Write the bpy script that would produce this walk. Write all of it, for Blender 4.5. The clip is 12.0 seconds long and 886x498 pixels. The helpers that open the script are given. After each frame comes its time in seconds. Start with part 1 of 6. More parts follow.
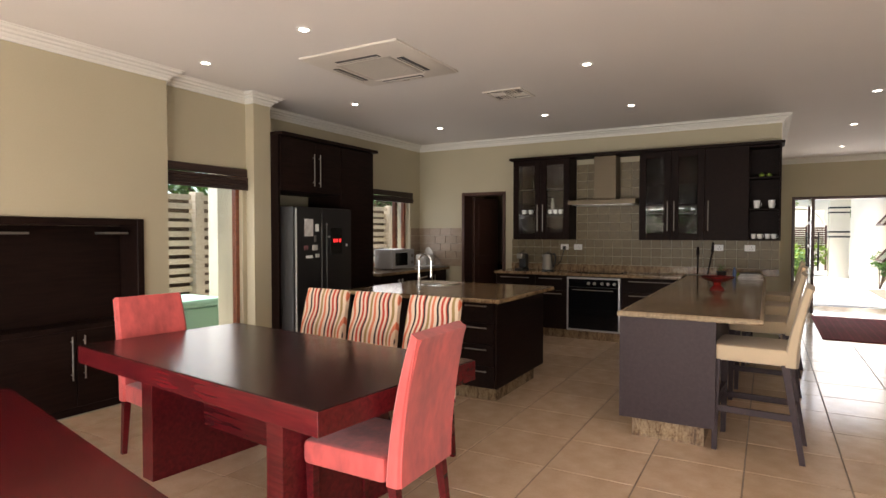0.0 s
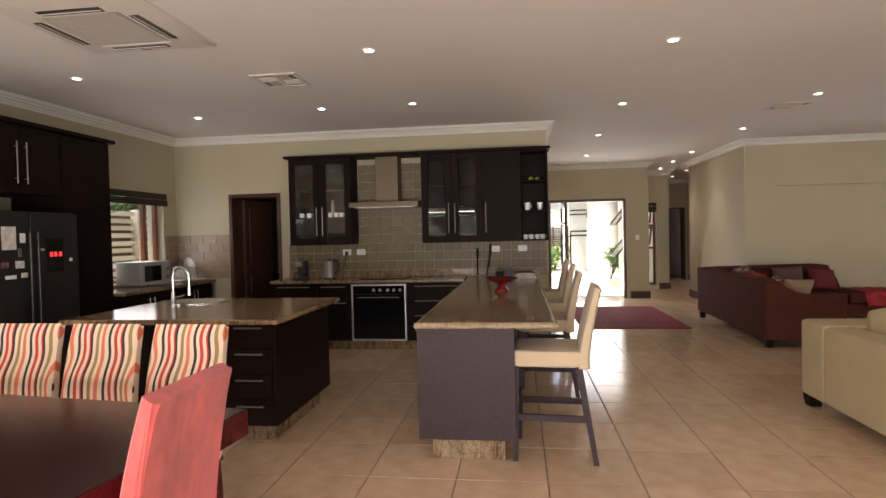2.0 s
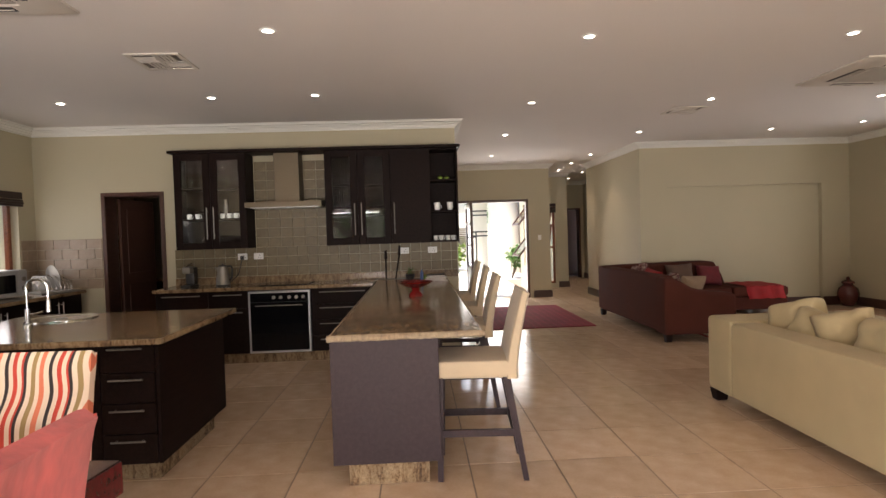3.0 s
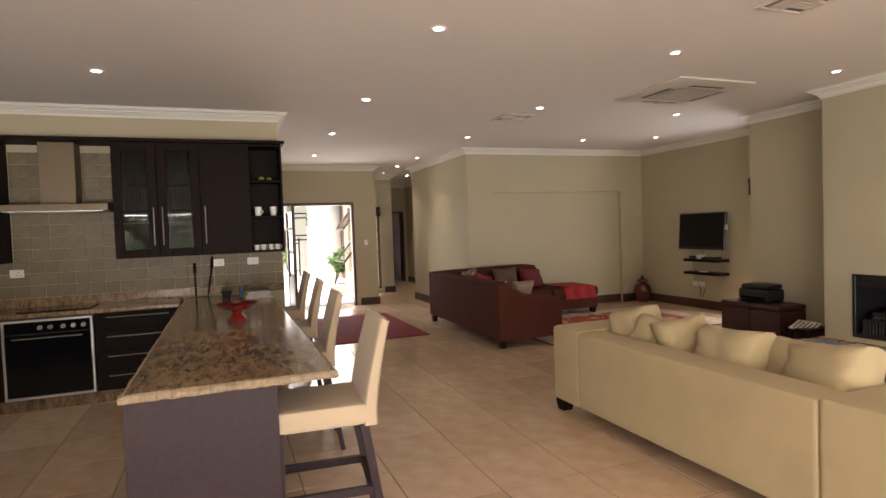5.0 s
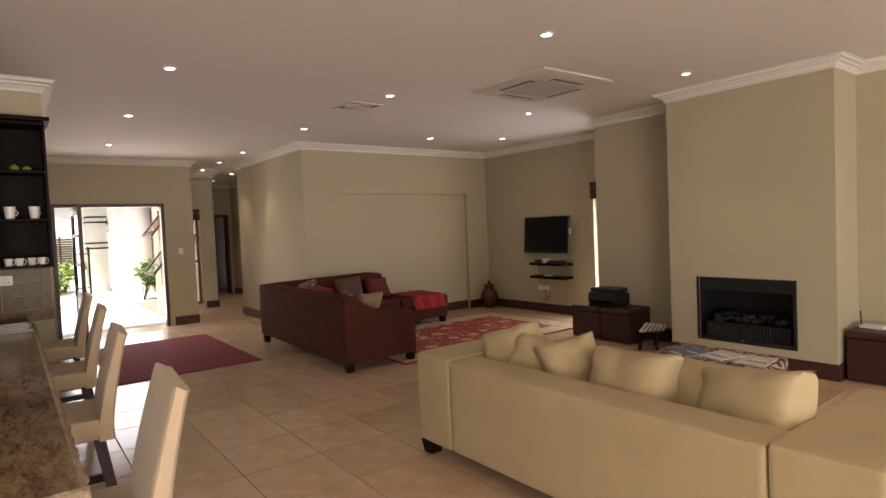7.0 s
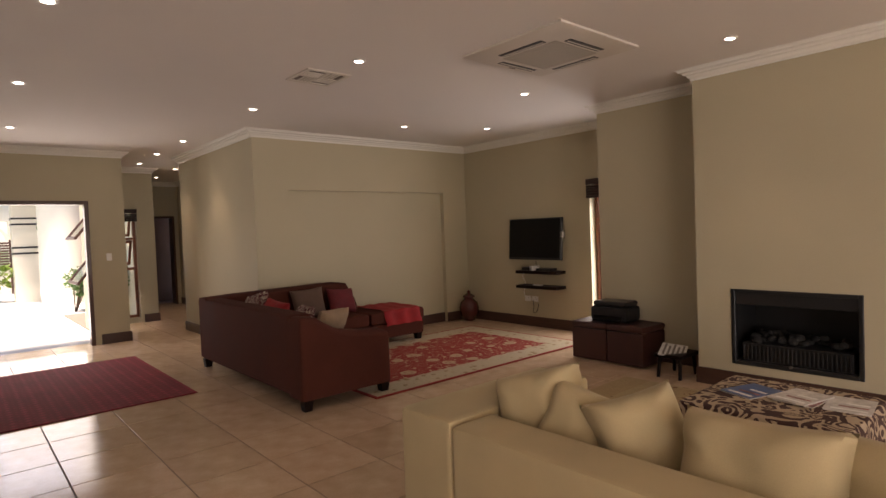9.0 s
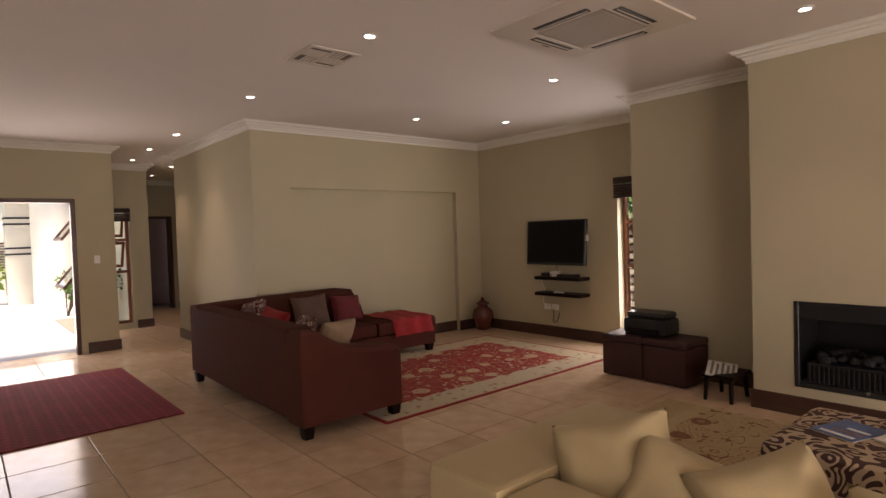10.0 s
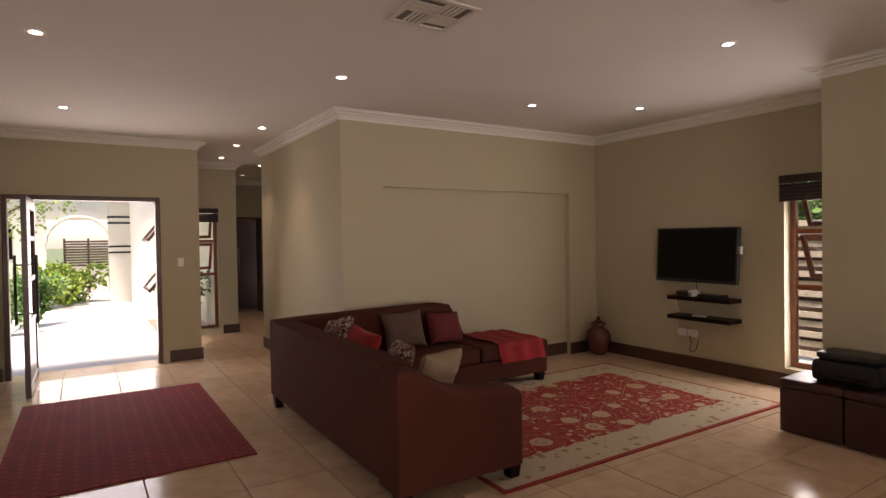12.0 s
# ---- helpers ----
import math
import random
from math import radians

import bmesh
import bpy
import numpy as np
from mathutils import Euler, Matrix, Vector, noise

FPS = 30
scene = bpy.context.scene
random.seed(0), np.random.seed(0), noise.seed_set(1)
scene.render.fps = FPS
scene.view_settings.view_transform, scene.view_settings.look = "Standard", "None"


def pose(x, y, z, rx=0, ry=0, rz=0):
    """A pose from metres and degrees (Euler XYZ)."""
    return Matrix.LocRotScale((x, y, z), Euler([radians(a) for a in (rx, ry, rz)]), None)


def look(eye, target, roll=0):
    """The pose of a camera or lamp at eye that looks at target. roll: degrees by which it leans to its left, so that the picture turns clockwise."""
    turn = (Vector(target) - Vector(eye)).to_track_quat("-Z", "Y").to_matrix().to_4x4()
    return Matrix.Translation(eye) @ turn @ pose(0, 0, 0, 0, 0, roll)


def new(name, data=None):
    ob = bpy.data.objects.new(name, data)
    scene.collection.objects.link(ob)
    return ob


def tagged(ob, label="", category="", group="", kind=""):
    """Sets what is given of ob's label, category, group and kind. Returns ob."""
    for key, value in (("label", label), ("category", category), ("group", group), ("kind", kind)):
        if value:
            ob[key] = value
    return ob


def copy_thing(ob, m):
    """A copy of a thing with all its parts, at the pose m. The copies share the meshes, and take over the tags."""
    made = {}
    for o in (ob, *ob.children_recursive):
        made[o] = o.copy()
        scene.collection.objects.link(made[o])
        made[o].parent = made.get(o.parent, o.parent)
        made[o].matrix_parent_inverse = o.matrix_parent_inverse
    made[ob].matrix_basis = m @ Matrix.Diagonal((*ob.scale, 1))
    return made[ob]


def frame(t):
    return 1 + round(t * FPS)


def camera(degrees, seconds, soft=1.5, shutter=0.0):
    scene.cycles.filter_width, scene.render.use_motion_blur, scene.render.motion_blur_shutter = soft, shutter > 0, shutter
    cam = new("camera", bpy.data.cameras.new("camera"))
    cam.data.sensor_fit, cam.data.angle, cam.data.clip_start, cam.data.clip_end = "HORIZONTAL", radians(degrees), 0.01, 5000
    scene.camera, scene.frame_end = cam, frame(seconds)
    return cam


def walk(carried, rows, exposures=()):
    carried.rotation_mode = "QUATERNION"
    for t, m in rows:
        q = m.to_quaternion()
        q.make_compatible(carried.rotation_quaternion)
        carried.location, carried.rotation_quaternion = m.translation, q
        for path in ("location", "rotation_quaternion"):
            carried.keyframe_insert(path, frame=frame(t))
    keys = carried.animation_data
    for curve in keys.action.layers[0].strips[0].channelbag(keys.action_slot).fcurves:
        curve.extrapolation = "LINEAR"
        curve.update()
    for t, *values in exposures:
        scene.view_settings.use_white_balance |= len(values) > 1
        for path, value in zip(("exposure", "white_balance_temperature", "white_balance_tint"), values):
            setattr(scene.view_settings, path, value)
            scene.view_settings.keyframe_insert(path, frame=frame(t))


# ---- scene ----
cam = camera(75.8, 12.0)
PATH = [
    (0, (0.176, 0.818, 1.438), (-0.815, 2.554, 1.383), -0.0),
    (0.5, (0.143, 0.949, 1.419), (-0.685, 2.769, 1.37), -0.2),
    (1, (0.077, 1.09, 1.428), (-0.568, 2.983, 1.379), -0.5),
    (1.5, (0.013, 1.233, 1.435), (-0.45, 3.178, 1.388), -0.9),
    (2, (-0.074, 1.368, 1.444), (-0.337, 3.35, 1.396), -1.3),
    (2.5, (-0.152, 1.516, 1.444), (-0.225, 3.514, 1.394), -1.5),
    (3, (-0.21, 1.689, 1.448), (-0.121, 3.686, 1.395), -1.8),
    (3.2, (-0.229, 1.756, 1.454), (-0.076, 3.749, 1.4), -1.9),
    (4.8, (-0.34, 2.235, 1.513), (0.331, 4.118, 1.441), -1.8),
    (5, (-0.3, 2.279, 1.527), (0.413, 4.146, 1.457), -2.1),
    (5.5, (-0.246, 2.479, 1.544), (0.607, 4.286, 1.472), -2.2),
    (6, (-0.186, 2.691, 1.557), (0.812, 4.423, 1.481), -2.3),
    (6.5, (-0.094, 2.905, 1.544), (1.017, 4.567, 1.467), -2.4),
    (7, (0.023, 3.149, 1.541), (1.236, 4.738, 1.463), -2.4),
    (7.2, (0.098, 3.247, 1.531), (1.339, 4.813, 1.456), -2.4),
    (9, (0.64, 4.199, 1.512), (1.949, 5.71, 1.447), -2.2),
    (9.5, (0.791, 4.491, 1.51), (2.101, 6.0, 1.448), -2.1),
    (10, (0.952, 4.765, 1.513), (2.252, 6.284, 1.457), -1.9),
    (10.5, (1.071, 5.033, 1.522), (2.346, 6.574, 1.472), -1.7),
    (11, (1.188, 5.294, 1.523), (2.417, 6.872, 1.481), -1.5),
    (11.5, (1.301, 5.541, 1.552), (2.459, 7.171, 1.508), -1.3),
    (12, (1.376, 5.793, 1.564), (2.443, 7.484, 1.527), -0.9),
]
walk(cam, [(t, look(eye, target, roll)) for t, eye, target, roll in PATH], [(0, 1.38, 6650, 14), (2.5, 1.54, 6650, 16), (5, 1.66, 6800, 16), (7, 1.44, 7000, 20), (9.5, 1.26, 7250, 24), (11, 1.28, 7250, 26), (12, 1.16, 7200, 25)])

# ---- light and exposure ----
world = bpy.data.worlds.new("sky")
scene.world = world
world.use_nodes = True
wn = world.node_tree.nodes
sky = wn.new("ShaderNodeTexSky")
sky.sky_type, sky.sun_disc = "NISHITA", False
sky.sun_elevation, sky.sun_rotation = radians(72), radians(-135)
wn["Background"].inputs["Strength"].default_value = 0.15
world.node_tree.links.new(sky.outputs[0], wn["Background"].inputs[0])

sun = new("sun", bpy.data.lights.new("sun", "SUN"))
sun.data.energy, sun.data.angle, sun.data.color = 5.0, radians(12), (1.0, 0.96, 0.9)
sun.matrix_world = look((-7.2, 2.8, 31.5), (0, 10, 0))


def area(name, w, h, watts, m, color=(1, 1, 1)):
    d = bpy.data.lights.new(name, "AREA")
    d.shape, d.size, d.size_y, d.energy, d.color = "RECTANGLE", w, h, watts, color
    ob = new(name, d)
    ob.matrix_world = m
    return ob


# daylight standing in the openings
for gx, gw, low, high in ((-1.3, 4.6, 92, 56), (4.2, 2.2, 32, 18)):
    area("garden_door_light", gw, 1.15, low, look((gx, -1.55, 0.66), (gx, 5, 0.9)), (1.0, 0.97, 0.93))
    # Added strip lamp just inside the lintel, facing down to brighten the floor.
    area("garden_sky_fill", gw, 0.24, high, look((gx, -1.46, 2.16), (gx, -1.36, 0.0)), (1.0, 0.97, 0.93))
area("entrance_light", 1.4, 1.95, 12, look((1.45, 14.3, 1.1), (1.45, 10, 0.9)), (1.0, 0.97, 0.93))
area("dining_window_light", 0.66, 1.7, 2.5, look((-4.66, 4.52, 1.0), (0, 4.52, 1.0)))
area("kitchen_window_light", 0.9, 0.9, 2.2, look((-5.02, 8.1, 1.45), (0, 8.1, 1.2)))
area("living_window_light", 0.55, 1.5, 11, look((7.43, 8.45, 1.05), (0, 8.45, 0.9)))


def spot(x, y, watts):
    """The beam of a recessed downlight."""
    d = bpy.data.lights.new("downlight_beam", "SPOT")
    d.energy, d.spot_size, d.spot_blend, d.shadow_soft_size, d.color = watts, radians(75), 0.6, 0.03, (1.0, 0.8, 0.6)
    ob = new("downlight_beam", d)
    ob.location = (x, y, 2.88)


for sx, sy, sw in ((3.18, 12.59, 11), (3.2, 14.0, 11), (4.02, 15.95, 12), (4.09, 17.57, 13), (5.23, 6.05, 6), (6.34, 9.75, 5)):
    spot(sx, sy, sw)


# ---- materials ----
def nodes_of(name):
    m = bpy.data.materials.new(name)
    m.use_nodes = True
    return m, m.node_tree.nodes, m.node_tree.links, m.node_tree.nodes["Principled BSDF"]


def tex(n, l, kind, scale, coord="Object", stretch=(1, 1, 1), **kw):
    tc, mp, t = n.new("ShaderNodeTexCoord"), n.new("ShaderNodeMapping"), n.new("ShaderNodeTex" + kind)
    l.new(tc.outputs[coord], mp.inputs[0])
    mp.inputs["Scale"].default_value = stretch
    l.new(mp.outputs[0], t.inputs["Vector"])
    t.inputs["Scale"].default_value = scale
    for k, v in kw.items():
        t.inputs[k.replace("_", " ")].default_value = v
    return t


def ramp(n, l, fac, stops, mode="LINEAR"):
    r = n.new("ShaderNodeValToRGB")
    r.color_ramp.interpolation = mode
    e = r.color_ramp.elements
    while len(e) < len(stops):
        e.new(0.5)
    for i, (p, c) in enumerate(stops):
        e[i].position, e[i].color = p, (*c, 1)
    l.new(fac, r.inputs[0])
    return r


def mix(n, l, fac, a, b, blend="MIX"):
    x = n.new("ShaderNodeMix")
    x.data_type, x.blend_type = "RGBA", blend
    for i, v in ((0, fac), (6, a), (7, b)):
        if hasattr(v, "links"):
            l.new(v, x.inputs[i])
        else:
            x.inputs[i].default_value = v if i == 0 else (*v, 1)
    return x.outputs[2]


def bump(n, l, p, height, strength, dist=0.01):
    b = n.new("ShaderNodeBump")
    b.inputs["Strength"].default_value, b.inputs["Distance"].default_value = strength, dist
    l.new(height, b.inputs["Height"])
    l.new(b.outputs[0], p.inputs["Normal"])


def plain(name, color, rough=0.5, metal=0.0, vary=0.15, scale=6, grain=120, relief=0.15, stretch=(1, 1, 1), coat=0.0, sheen=0.0):
    """A surface with large stains and fine grain."""
    m, n, l, p = nodes_of(name)
    big = tex(n, l, "Noise", scale, stretch=stretch, Detail=4.0)
    fine = tex(n, l, "Noise", grain, stretch=stretch, Detail=3.0)
    dark = tuple(c * (1 - vary) for c in color)
    light = tuple(min(1, c * (1 + vary * 0.6)) for c in color)
    c1 = ramp(n, l, big.outputs[0], [(0.3, dark), (0.7, light)]).outputs[0]
    c2 = mix(n, l, 0.35, c1, ramp(n, l, fine.outputs[0], [(0.3, dark), (0.7, light)]).outputs[0])
    l.new(c2, p.inputs["Base Color"])
    rr = n.new("ShaderNodeMapRange")
    rr.inputs["To Min"].default_value, rr.inputs["To Max"].default_value = rough * 0.85, min(1, rough * 1.15)
    l.new(big.outputs[0], rr.inputs[0])
    l.new(rr.outputs[0], p.inputs["Roughness"])
    p.inputs["Metallic"].default_value = metal
    p.inputs["Coat Weight"].default_value = coat
    p.inputs["Sheen Weight"].default_value = sheen
    if relief:
        bump(n, l, p, fine.outputs[0], relief, 0.004)
    return m


def glowing(name, color, strength):
    m, n, l, p = nodes_of(name)
    p.inputs["Base Color"].default_value = (*color, 1)
    p.inputs["Emission Color"].default_value = (*color, 1)
    p.inputs["Emission Strength"].default_value = strength
    return m


def glass_mat(name, tint=(0.95, 0.97, 0.96), rough=0.0):
    m, n, l, p = nodes_of(name)
    p.inputs["Base Color"].default_value = (*tint, 1)
    p.inputs["Transmission Weight"].default_value = 1
    p.inputs["Roughness"].default_value = rough
    p.inputs["IOR"].default_value = 1.45
    return m


def wood(name, dark, light, rough=0.35, coat=0.2, stretch=(14, 1.2, 14), spec=0.5):
    m, n, l, p = nodes_of(name)
    g = tex(n, l, "Noise", 3, stretch=stretch, Detail=6.0, Distortion=0.6)
    b = tex(n, l, "Noise", 1.3, Detail=2.0)
    c = ramp(n, l, g.outputs[0], [(0.3, dark), (0.72, light)]).outputs[0]
    c = mix(n, l, 0.25, c, ramp(n, l, b.outputs[0], [(0.35, dark), (0.7, light)]).outputs[0])
    l.new(c, p.inputs["Base Color"])
    p.inputs["Roughness"].default_value, p.inputs["Coat Weight"].default_value = rough, coat
    p.inputs["Specular IOR Level"].default_value = spec
    p.inputs["Coat Roughness"].default_value = 0.2
    bump(n, l, p, g.outputs[0], 0.06, 0.003)
    return m


def granite_mat(name="granite", rough=0.14, coat=0.0, lift=0.0, relief=0.0):
    """Tan granite with fine dark veins drawn out on a slant."""
    m, n, l, p = nodes_of(name)
    a = tex(n, l, "Noise", 8, stretch=(3.0, 0.9, 1), Detail=10.0, Roughness=0.8, Distortion=0.5)
    a.inputs["Vector"].links[0].from_node.inputs["Rotation"].default_value = (0, 0, 0.9)
    v = tex(n, l, "Voronoi", 80)
    f = tex(n, l, "Noise", 90, Detail=4.0)
    big = tex(n, l, "Noise", 1.8, Detail=3.0)
    c1 = ramp(n, l, a.outputs[0], [(0.33, (0.035, 0.018, 0.012)), (0.42, (0.15, 0.085, 0.05)), (0.48, (0.34, 0.23, 0.13)), (0.57, (0.52, 0.4, 0.25)), (0.66, (0.3, 0.19, 0.1))]).outputs[0]
    c2 = ramp(n, l, v.outputs["Color"], [(0.15, (0.03, 0.018, 0.014)), (0.4, (0.32, 0.2, 0.11)), (0.7, (0.62, 0.5, 0.35))]).outputs[0]
    c3 = ramp(n, l, f.outputs[0], [(0.38, (0.05, 0.03, 0.02)), (0.6, (0.5, 0.38, 0.24))]).outputs[0]
    c = mix(n, l, 0.2, mix(n, l, 0.14, c1, c2), c3)
    c = mix(n, l, 0.6, c, ramp(n, l, big.outputs[0], [(0.35, (0.15, 0.11, 0.08)), (0.65, (0.62, 0.55, 0.47))]).outputs[0], "MULTIPLY")
    if lift:
        c = mix(n, l, lift, c, (0.68, 0.6, 0.46))
    l.new(c, p.inputs["Base Color"])
    p.inputs["Roughness"].default_value, p.inputs["Coat Weight"].default_value = rough, coat
    p.inputs["Specular IOR Level"].default_value = 0.3
    if relief:
        bump(n, l, p, f.outputs[0], relief, 0.01)
    return m


def tile_mat(name, dark, light, rough, scale=7, seam=0.0):
    m, n, l, p = nodes_of(name)
    a = tex(n, l, "Noise", scale, Detail=6.0)
    f = tex(n, l, "Noise", scale * 9, Detail=3.0)
    oi = n.new("ShaderNodeObjectInfo")
    c = ramp(n, l, a.outputs[0], [(0.3, dark), (0.7, light)]).outputs[0]
    c = mix(n, l, 0.2, c, ramp(n, l, f.outputs[0], [(0.35, dark), (0.65, light)]).outputs[0])
    tone = ramp(n, l, oi.outputs["Random"], [(0.0, (0.82, 0.81, 0.79)), (1.0, (1.0, 1.0, 1.0))]).outputs[0]
    l.new(mix(n, l, 1.0, c, tone, "MULTIPLY"), p.inputs["Base Color"])
    rr = n.new("ShaderNodeMapRange")
    rr.inputs["To Min"].default_value, rr.inputs["To Max"].default_value = rough * 0.7, rough * 1.3
    l.new(a.outputs[0], rr.inputs[0])
    l.new(rr.outputs[0], p.inputs["Roughness"])
    bump(n, l, p, a.outputs[0], 0.08, 0.01)
    return m


def stripe_mat():
    """Wavy upright stripes of red, black, olive, orange on cream."""
    m, n, l, p = nodes_of("striped_fabric")
    tc, sep = n.new("ShaderNodeTexCoord"), n.new("ShaderNodeSeparateXYZ")
    l.new(tc.outputs["Object"], sep.inputs[0])
    wob = n.new("ShaderNodeMath"); wob.operation = "MULTIPLY"; wob.inputs[1].default_value = 24
    l.new(sep.outputs["Z"], wob.inputs[0])
    si = n.new("ShaderNodeMath"); si.operation = "SINE"; l.new(wob.outputs[0], si.inputs[0])
    ns = tex(n, l, "Noise", 5, stretch=(1, 1, 0.6), Detail=1.0)
    def math_node(op, a, b):
        k = n.new("ShaderNodeMath"); k.operation = op
        for i, v in ((0, a), (1, b)):
            if hasattr(v, "links"):
                l.new(v, k.inputs[i])
            else:
                k.inputs[i].default_value = v
        return k.outputs[0]
    s = math_node("ADD", sep.outputs["X"], math_node("MULTIPLY", si.outputs[0], 0.013))
    s = math_node("ADD", s, math_node("MULTIPLY", sep.outputs["Z"], 0.1))
    s = math_node("ADD", s, math_node("MULTIPLY", ns.outputs[0], 0.075))
    s = math_node("FRACT", math_node("MULTIPLY", s, 5.2), 0)
    cream, red, black, olive, orange = (0.7, 0.55, 0.42), (0.5, 0.05, 0.03), (0.03, 0.02, 0.02), (0.3, 0.2, 0.08), (0.62, 0.17, 0.09)
    r = ramp(n, l, s, [(0, cream), (0.1, red), (0.2, cream), (0.3, black), (0.38, cream), (0.5, orange), (0.6, cream), (0.68, olive), (0.78, cream), (0.88, black), (0.95, red)], "CONSTANT")
    l.new(r.outputs[0], p.inputs["Base Color"])
    p.inputs["Roughness"].default_value = 0.85
    f = tex(n, l, "Noise", 300)
    bump(n, l, p, f.outputs[0], 0.3, 0.003)
    return m


def scroll_mat(name, ground, figure, scale=9, rough=0.8, cut=0.5):
    """Curling damask figures."""
    m, n, l, p = nodes_of(name)
    w = tex(n, l, "Noise", scale, Detail=0.0, Distortion=2.6)
    w2 = tex(n, l, "Noise", scale * 0.9, Detail=0.0, Distortion=2.2)
    w2.inputs["Scale"].default_value = scale * 1.25
    k = n.new("ShaderNodeMath"); k.operation = "PINGPONG"; k.inputs[1].default_value = 0.16
    l.new(w.outputs[0], k.inputs[0])
    k2 = n.new("ShaderNodeMath"); k2.operation = "MULTIPLY"; k2.inputs[1].default_value = 6.2
    l.new(k.outputs[0], k2.inputs[0])
    r = ramp(n, l, k2.outputs[0], [(0, ground), (cut, figure)], "CONSTANT")
    l.new(r.outputs[0], p.inputs["Base Color"])
    p.inputs["Roughness"].default_value = rough
    f = tex(n, l, "Noise", 250)
    bump(n, l, p, f.outputs[0], 0.3, 0.003)
    return m


def rug_mat(name, hx, hy, border, field, figure, margin, margin_fig, scale=2.4):
    """A woven rug: a bordered field with medallions; the object's origin is its middle."""
    m, n, l, p = nodes_of(name)
    tc, sep = n.new("ShaderNodeTexCoord"), n.new("ShaderNodeSeparateXYZ")
    l.new(tc.outputs["Object"], sep.inputs[0])
    def k(op, a, b=0.0):
        q = n.new("ShaderNodeMath"); q.operation = op
        for i, v in ((0, a), (1, b)):
            if hasattr(v, "links"):
                l.new(v, q.inputs[i])
            else:
                q.inputs[i].default_value = v
        return q.outputs[0]
    edge = k("MINIMUM", k("SUBTRACT", hx, k("ABSOLUTE", sep.outputs[0])), k("SUBTRACT", hy, k("ABSOLUTE", sep.outputs[1])))
    wob = tex(n, l, "Noise", 7, Detail=1.0)
    v1 = tex(n, l, "Voronoi", scale, Randomness=0.45)
    v2 = tex(n, l, "Voronoi", scale * 3.2, Randomness=0.9)
    fine = tex(n, l, "Noise", 60, Detail=2.0)
    d1 = k("ADD", v1.outputs["Distance"], k("MULTIPLY", wob.outputs[0], 0.22))
    d2 = k("ADD", v2.outputs["Distance"], k("MULTIPLY", wob.outputs[0], 0.3))
    fld = ramp(n, l, d1, [(0, figure), (0.2, tuple((a + b) / 2 for a, b in zip(field, figure))), (0.26, figure), (0.38, field)], "CONSTANT").outputs[0]
    fld = mix(n, l, ramp(n, l, d2, [(0, (1, 1, 1)), (0.36, (0, 0, 0))], "CONSTANT").outputs[0], fld, figure)
    vine = tex(n, l, "Noise", scale * 1.1, Detail=0.5, Distortion=1.4)
    fld = mix(n, l, k("LESS_THAN", k("PINGPONG", vine.outputs[0], 0.06), 0.006), fld, figure)
    mar = mix(n, l, ramp(n, l, d2, [(0, (1, 1, 1)), (0.4, (0, 0, 0))], "CONSTANT").outputs[0], margin, margin_fig)
    inside = k("GREATER_THAN", k("ADD", edge, k("MULTIPLY", k("SUBTRACT", wob.outputs[0], 0.5), 0.09)), border)
    c = mix(n, l, inside, mar, fld)
    c = mix(n, l, k("LESS_THAN", edge, 0.035), c, field)
    c = mix(n, l, 0.4, c, ramp(n, l, fine.outputs[0], [(0.3, (0.45, 0.45, 0.45)), (0.7, (1.0, 1.0, 1.0))]).outputs[0], "MULTIPLY")
    l.new(c, p.inputs["Base Color"])
    p.inputs["Roughness"].default_value = 0.95
    bump(n, l, p, fine.outputs[0], 0.5, 0.004)
    return m


WALL = plain("wall_paint", (0.455, 0.408, 0.288), 0.75, vary=0.05, scale=1.5, grain=90, relief=0.12)
CEIL = plain("ceiling_paint", (0.72, 0.69, 0.66), 0.85, vary=0.03, scale=1.0, grain=60, relief=0.05)
CORN = plain("cornice_paint", (0.74, 0.73, 0.68), 0.6, vary=0.03, scale=2, grain=60, relief=0.03)
DARKWOOD = wood("espresso_wood", (0.007, 0.0036, 0.003), (0.017, 0.0085, 0.0065), 0.5, 0.0, spec=0.08)
BARPANEL = wood("bar_panel_wood", (0.026, 0.015, 0.017), (0.042, 0.026, 0.029), 0.5, 0.0, spec=0.25)
# The table's mahogany darkened in colour, as less light falls on its top.
TOPSHADE = wood("mahogany_shaded_top", (0.016, 0.004, 0.004), (0.045, 0.008, 0.008), 0.24, 0.15, stretch=(1.2, 14, 14), spec=0.35)
REDWOOD = wood("mahogany_veneer", (0.05, 0.004, 0.006), (0.13, 0.009, 0.012), 0.26, 0.15, stretch=(1.2, 14, 14), spec=0.35)
FRAMEWOOD = wood("meranti_frame", (0.14, 0.035, 0.015), (0.3, 0.09, 0.035), 0.35, 0.3)
DOORWOOD = wood("dark_door_wood", (0.045, 0.018, 0.012), (0.1, 0.045, 0.03), 0.4, 0.2)
SKIRT = wood("dark_skirting", (0.035, 0.014, 0.01), (0.07, 0.03, 0.02), 0.4, 0.2)
GRANITE = granite_mat()
CHISELLED = granite_mat("chiselled_granite", 0.75, 0.0, 0.22, 0.9)
FLOORTILE = tile_mat("floor_tile", (0.57, 0.405, 0.265), (0.71, 0.53, 0.38), 0.15)
GROUT = plain("grout", (0.25, 0.19, 0.14), 0.9, vary=0.2)
SPLASHTILE = tile_mat("splash_tile", (0.115, 0.085, 0.04), (0.2, 0.15, 0.078), 0.45, 12)
WAINTILE = tile_mat("wainscot_tile", (0.27, 0.195, 0.135), (0.38, 0.29, 0.21), 0.35, 9)
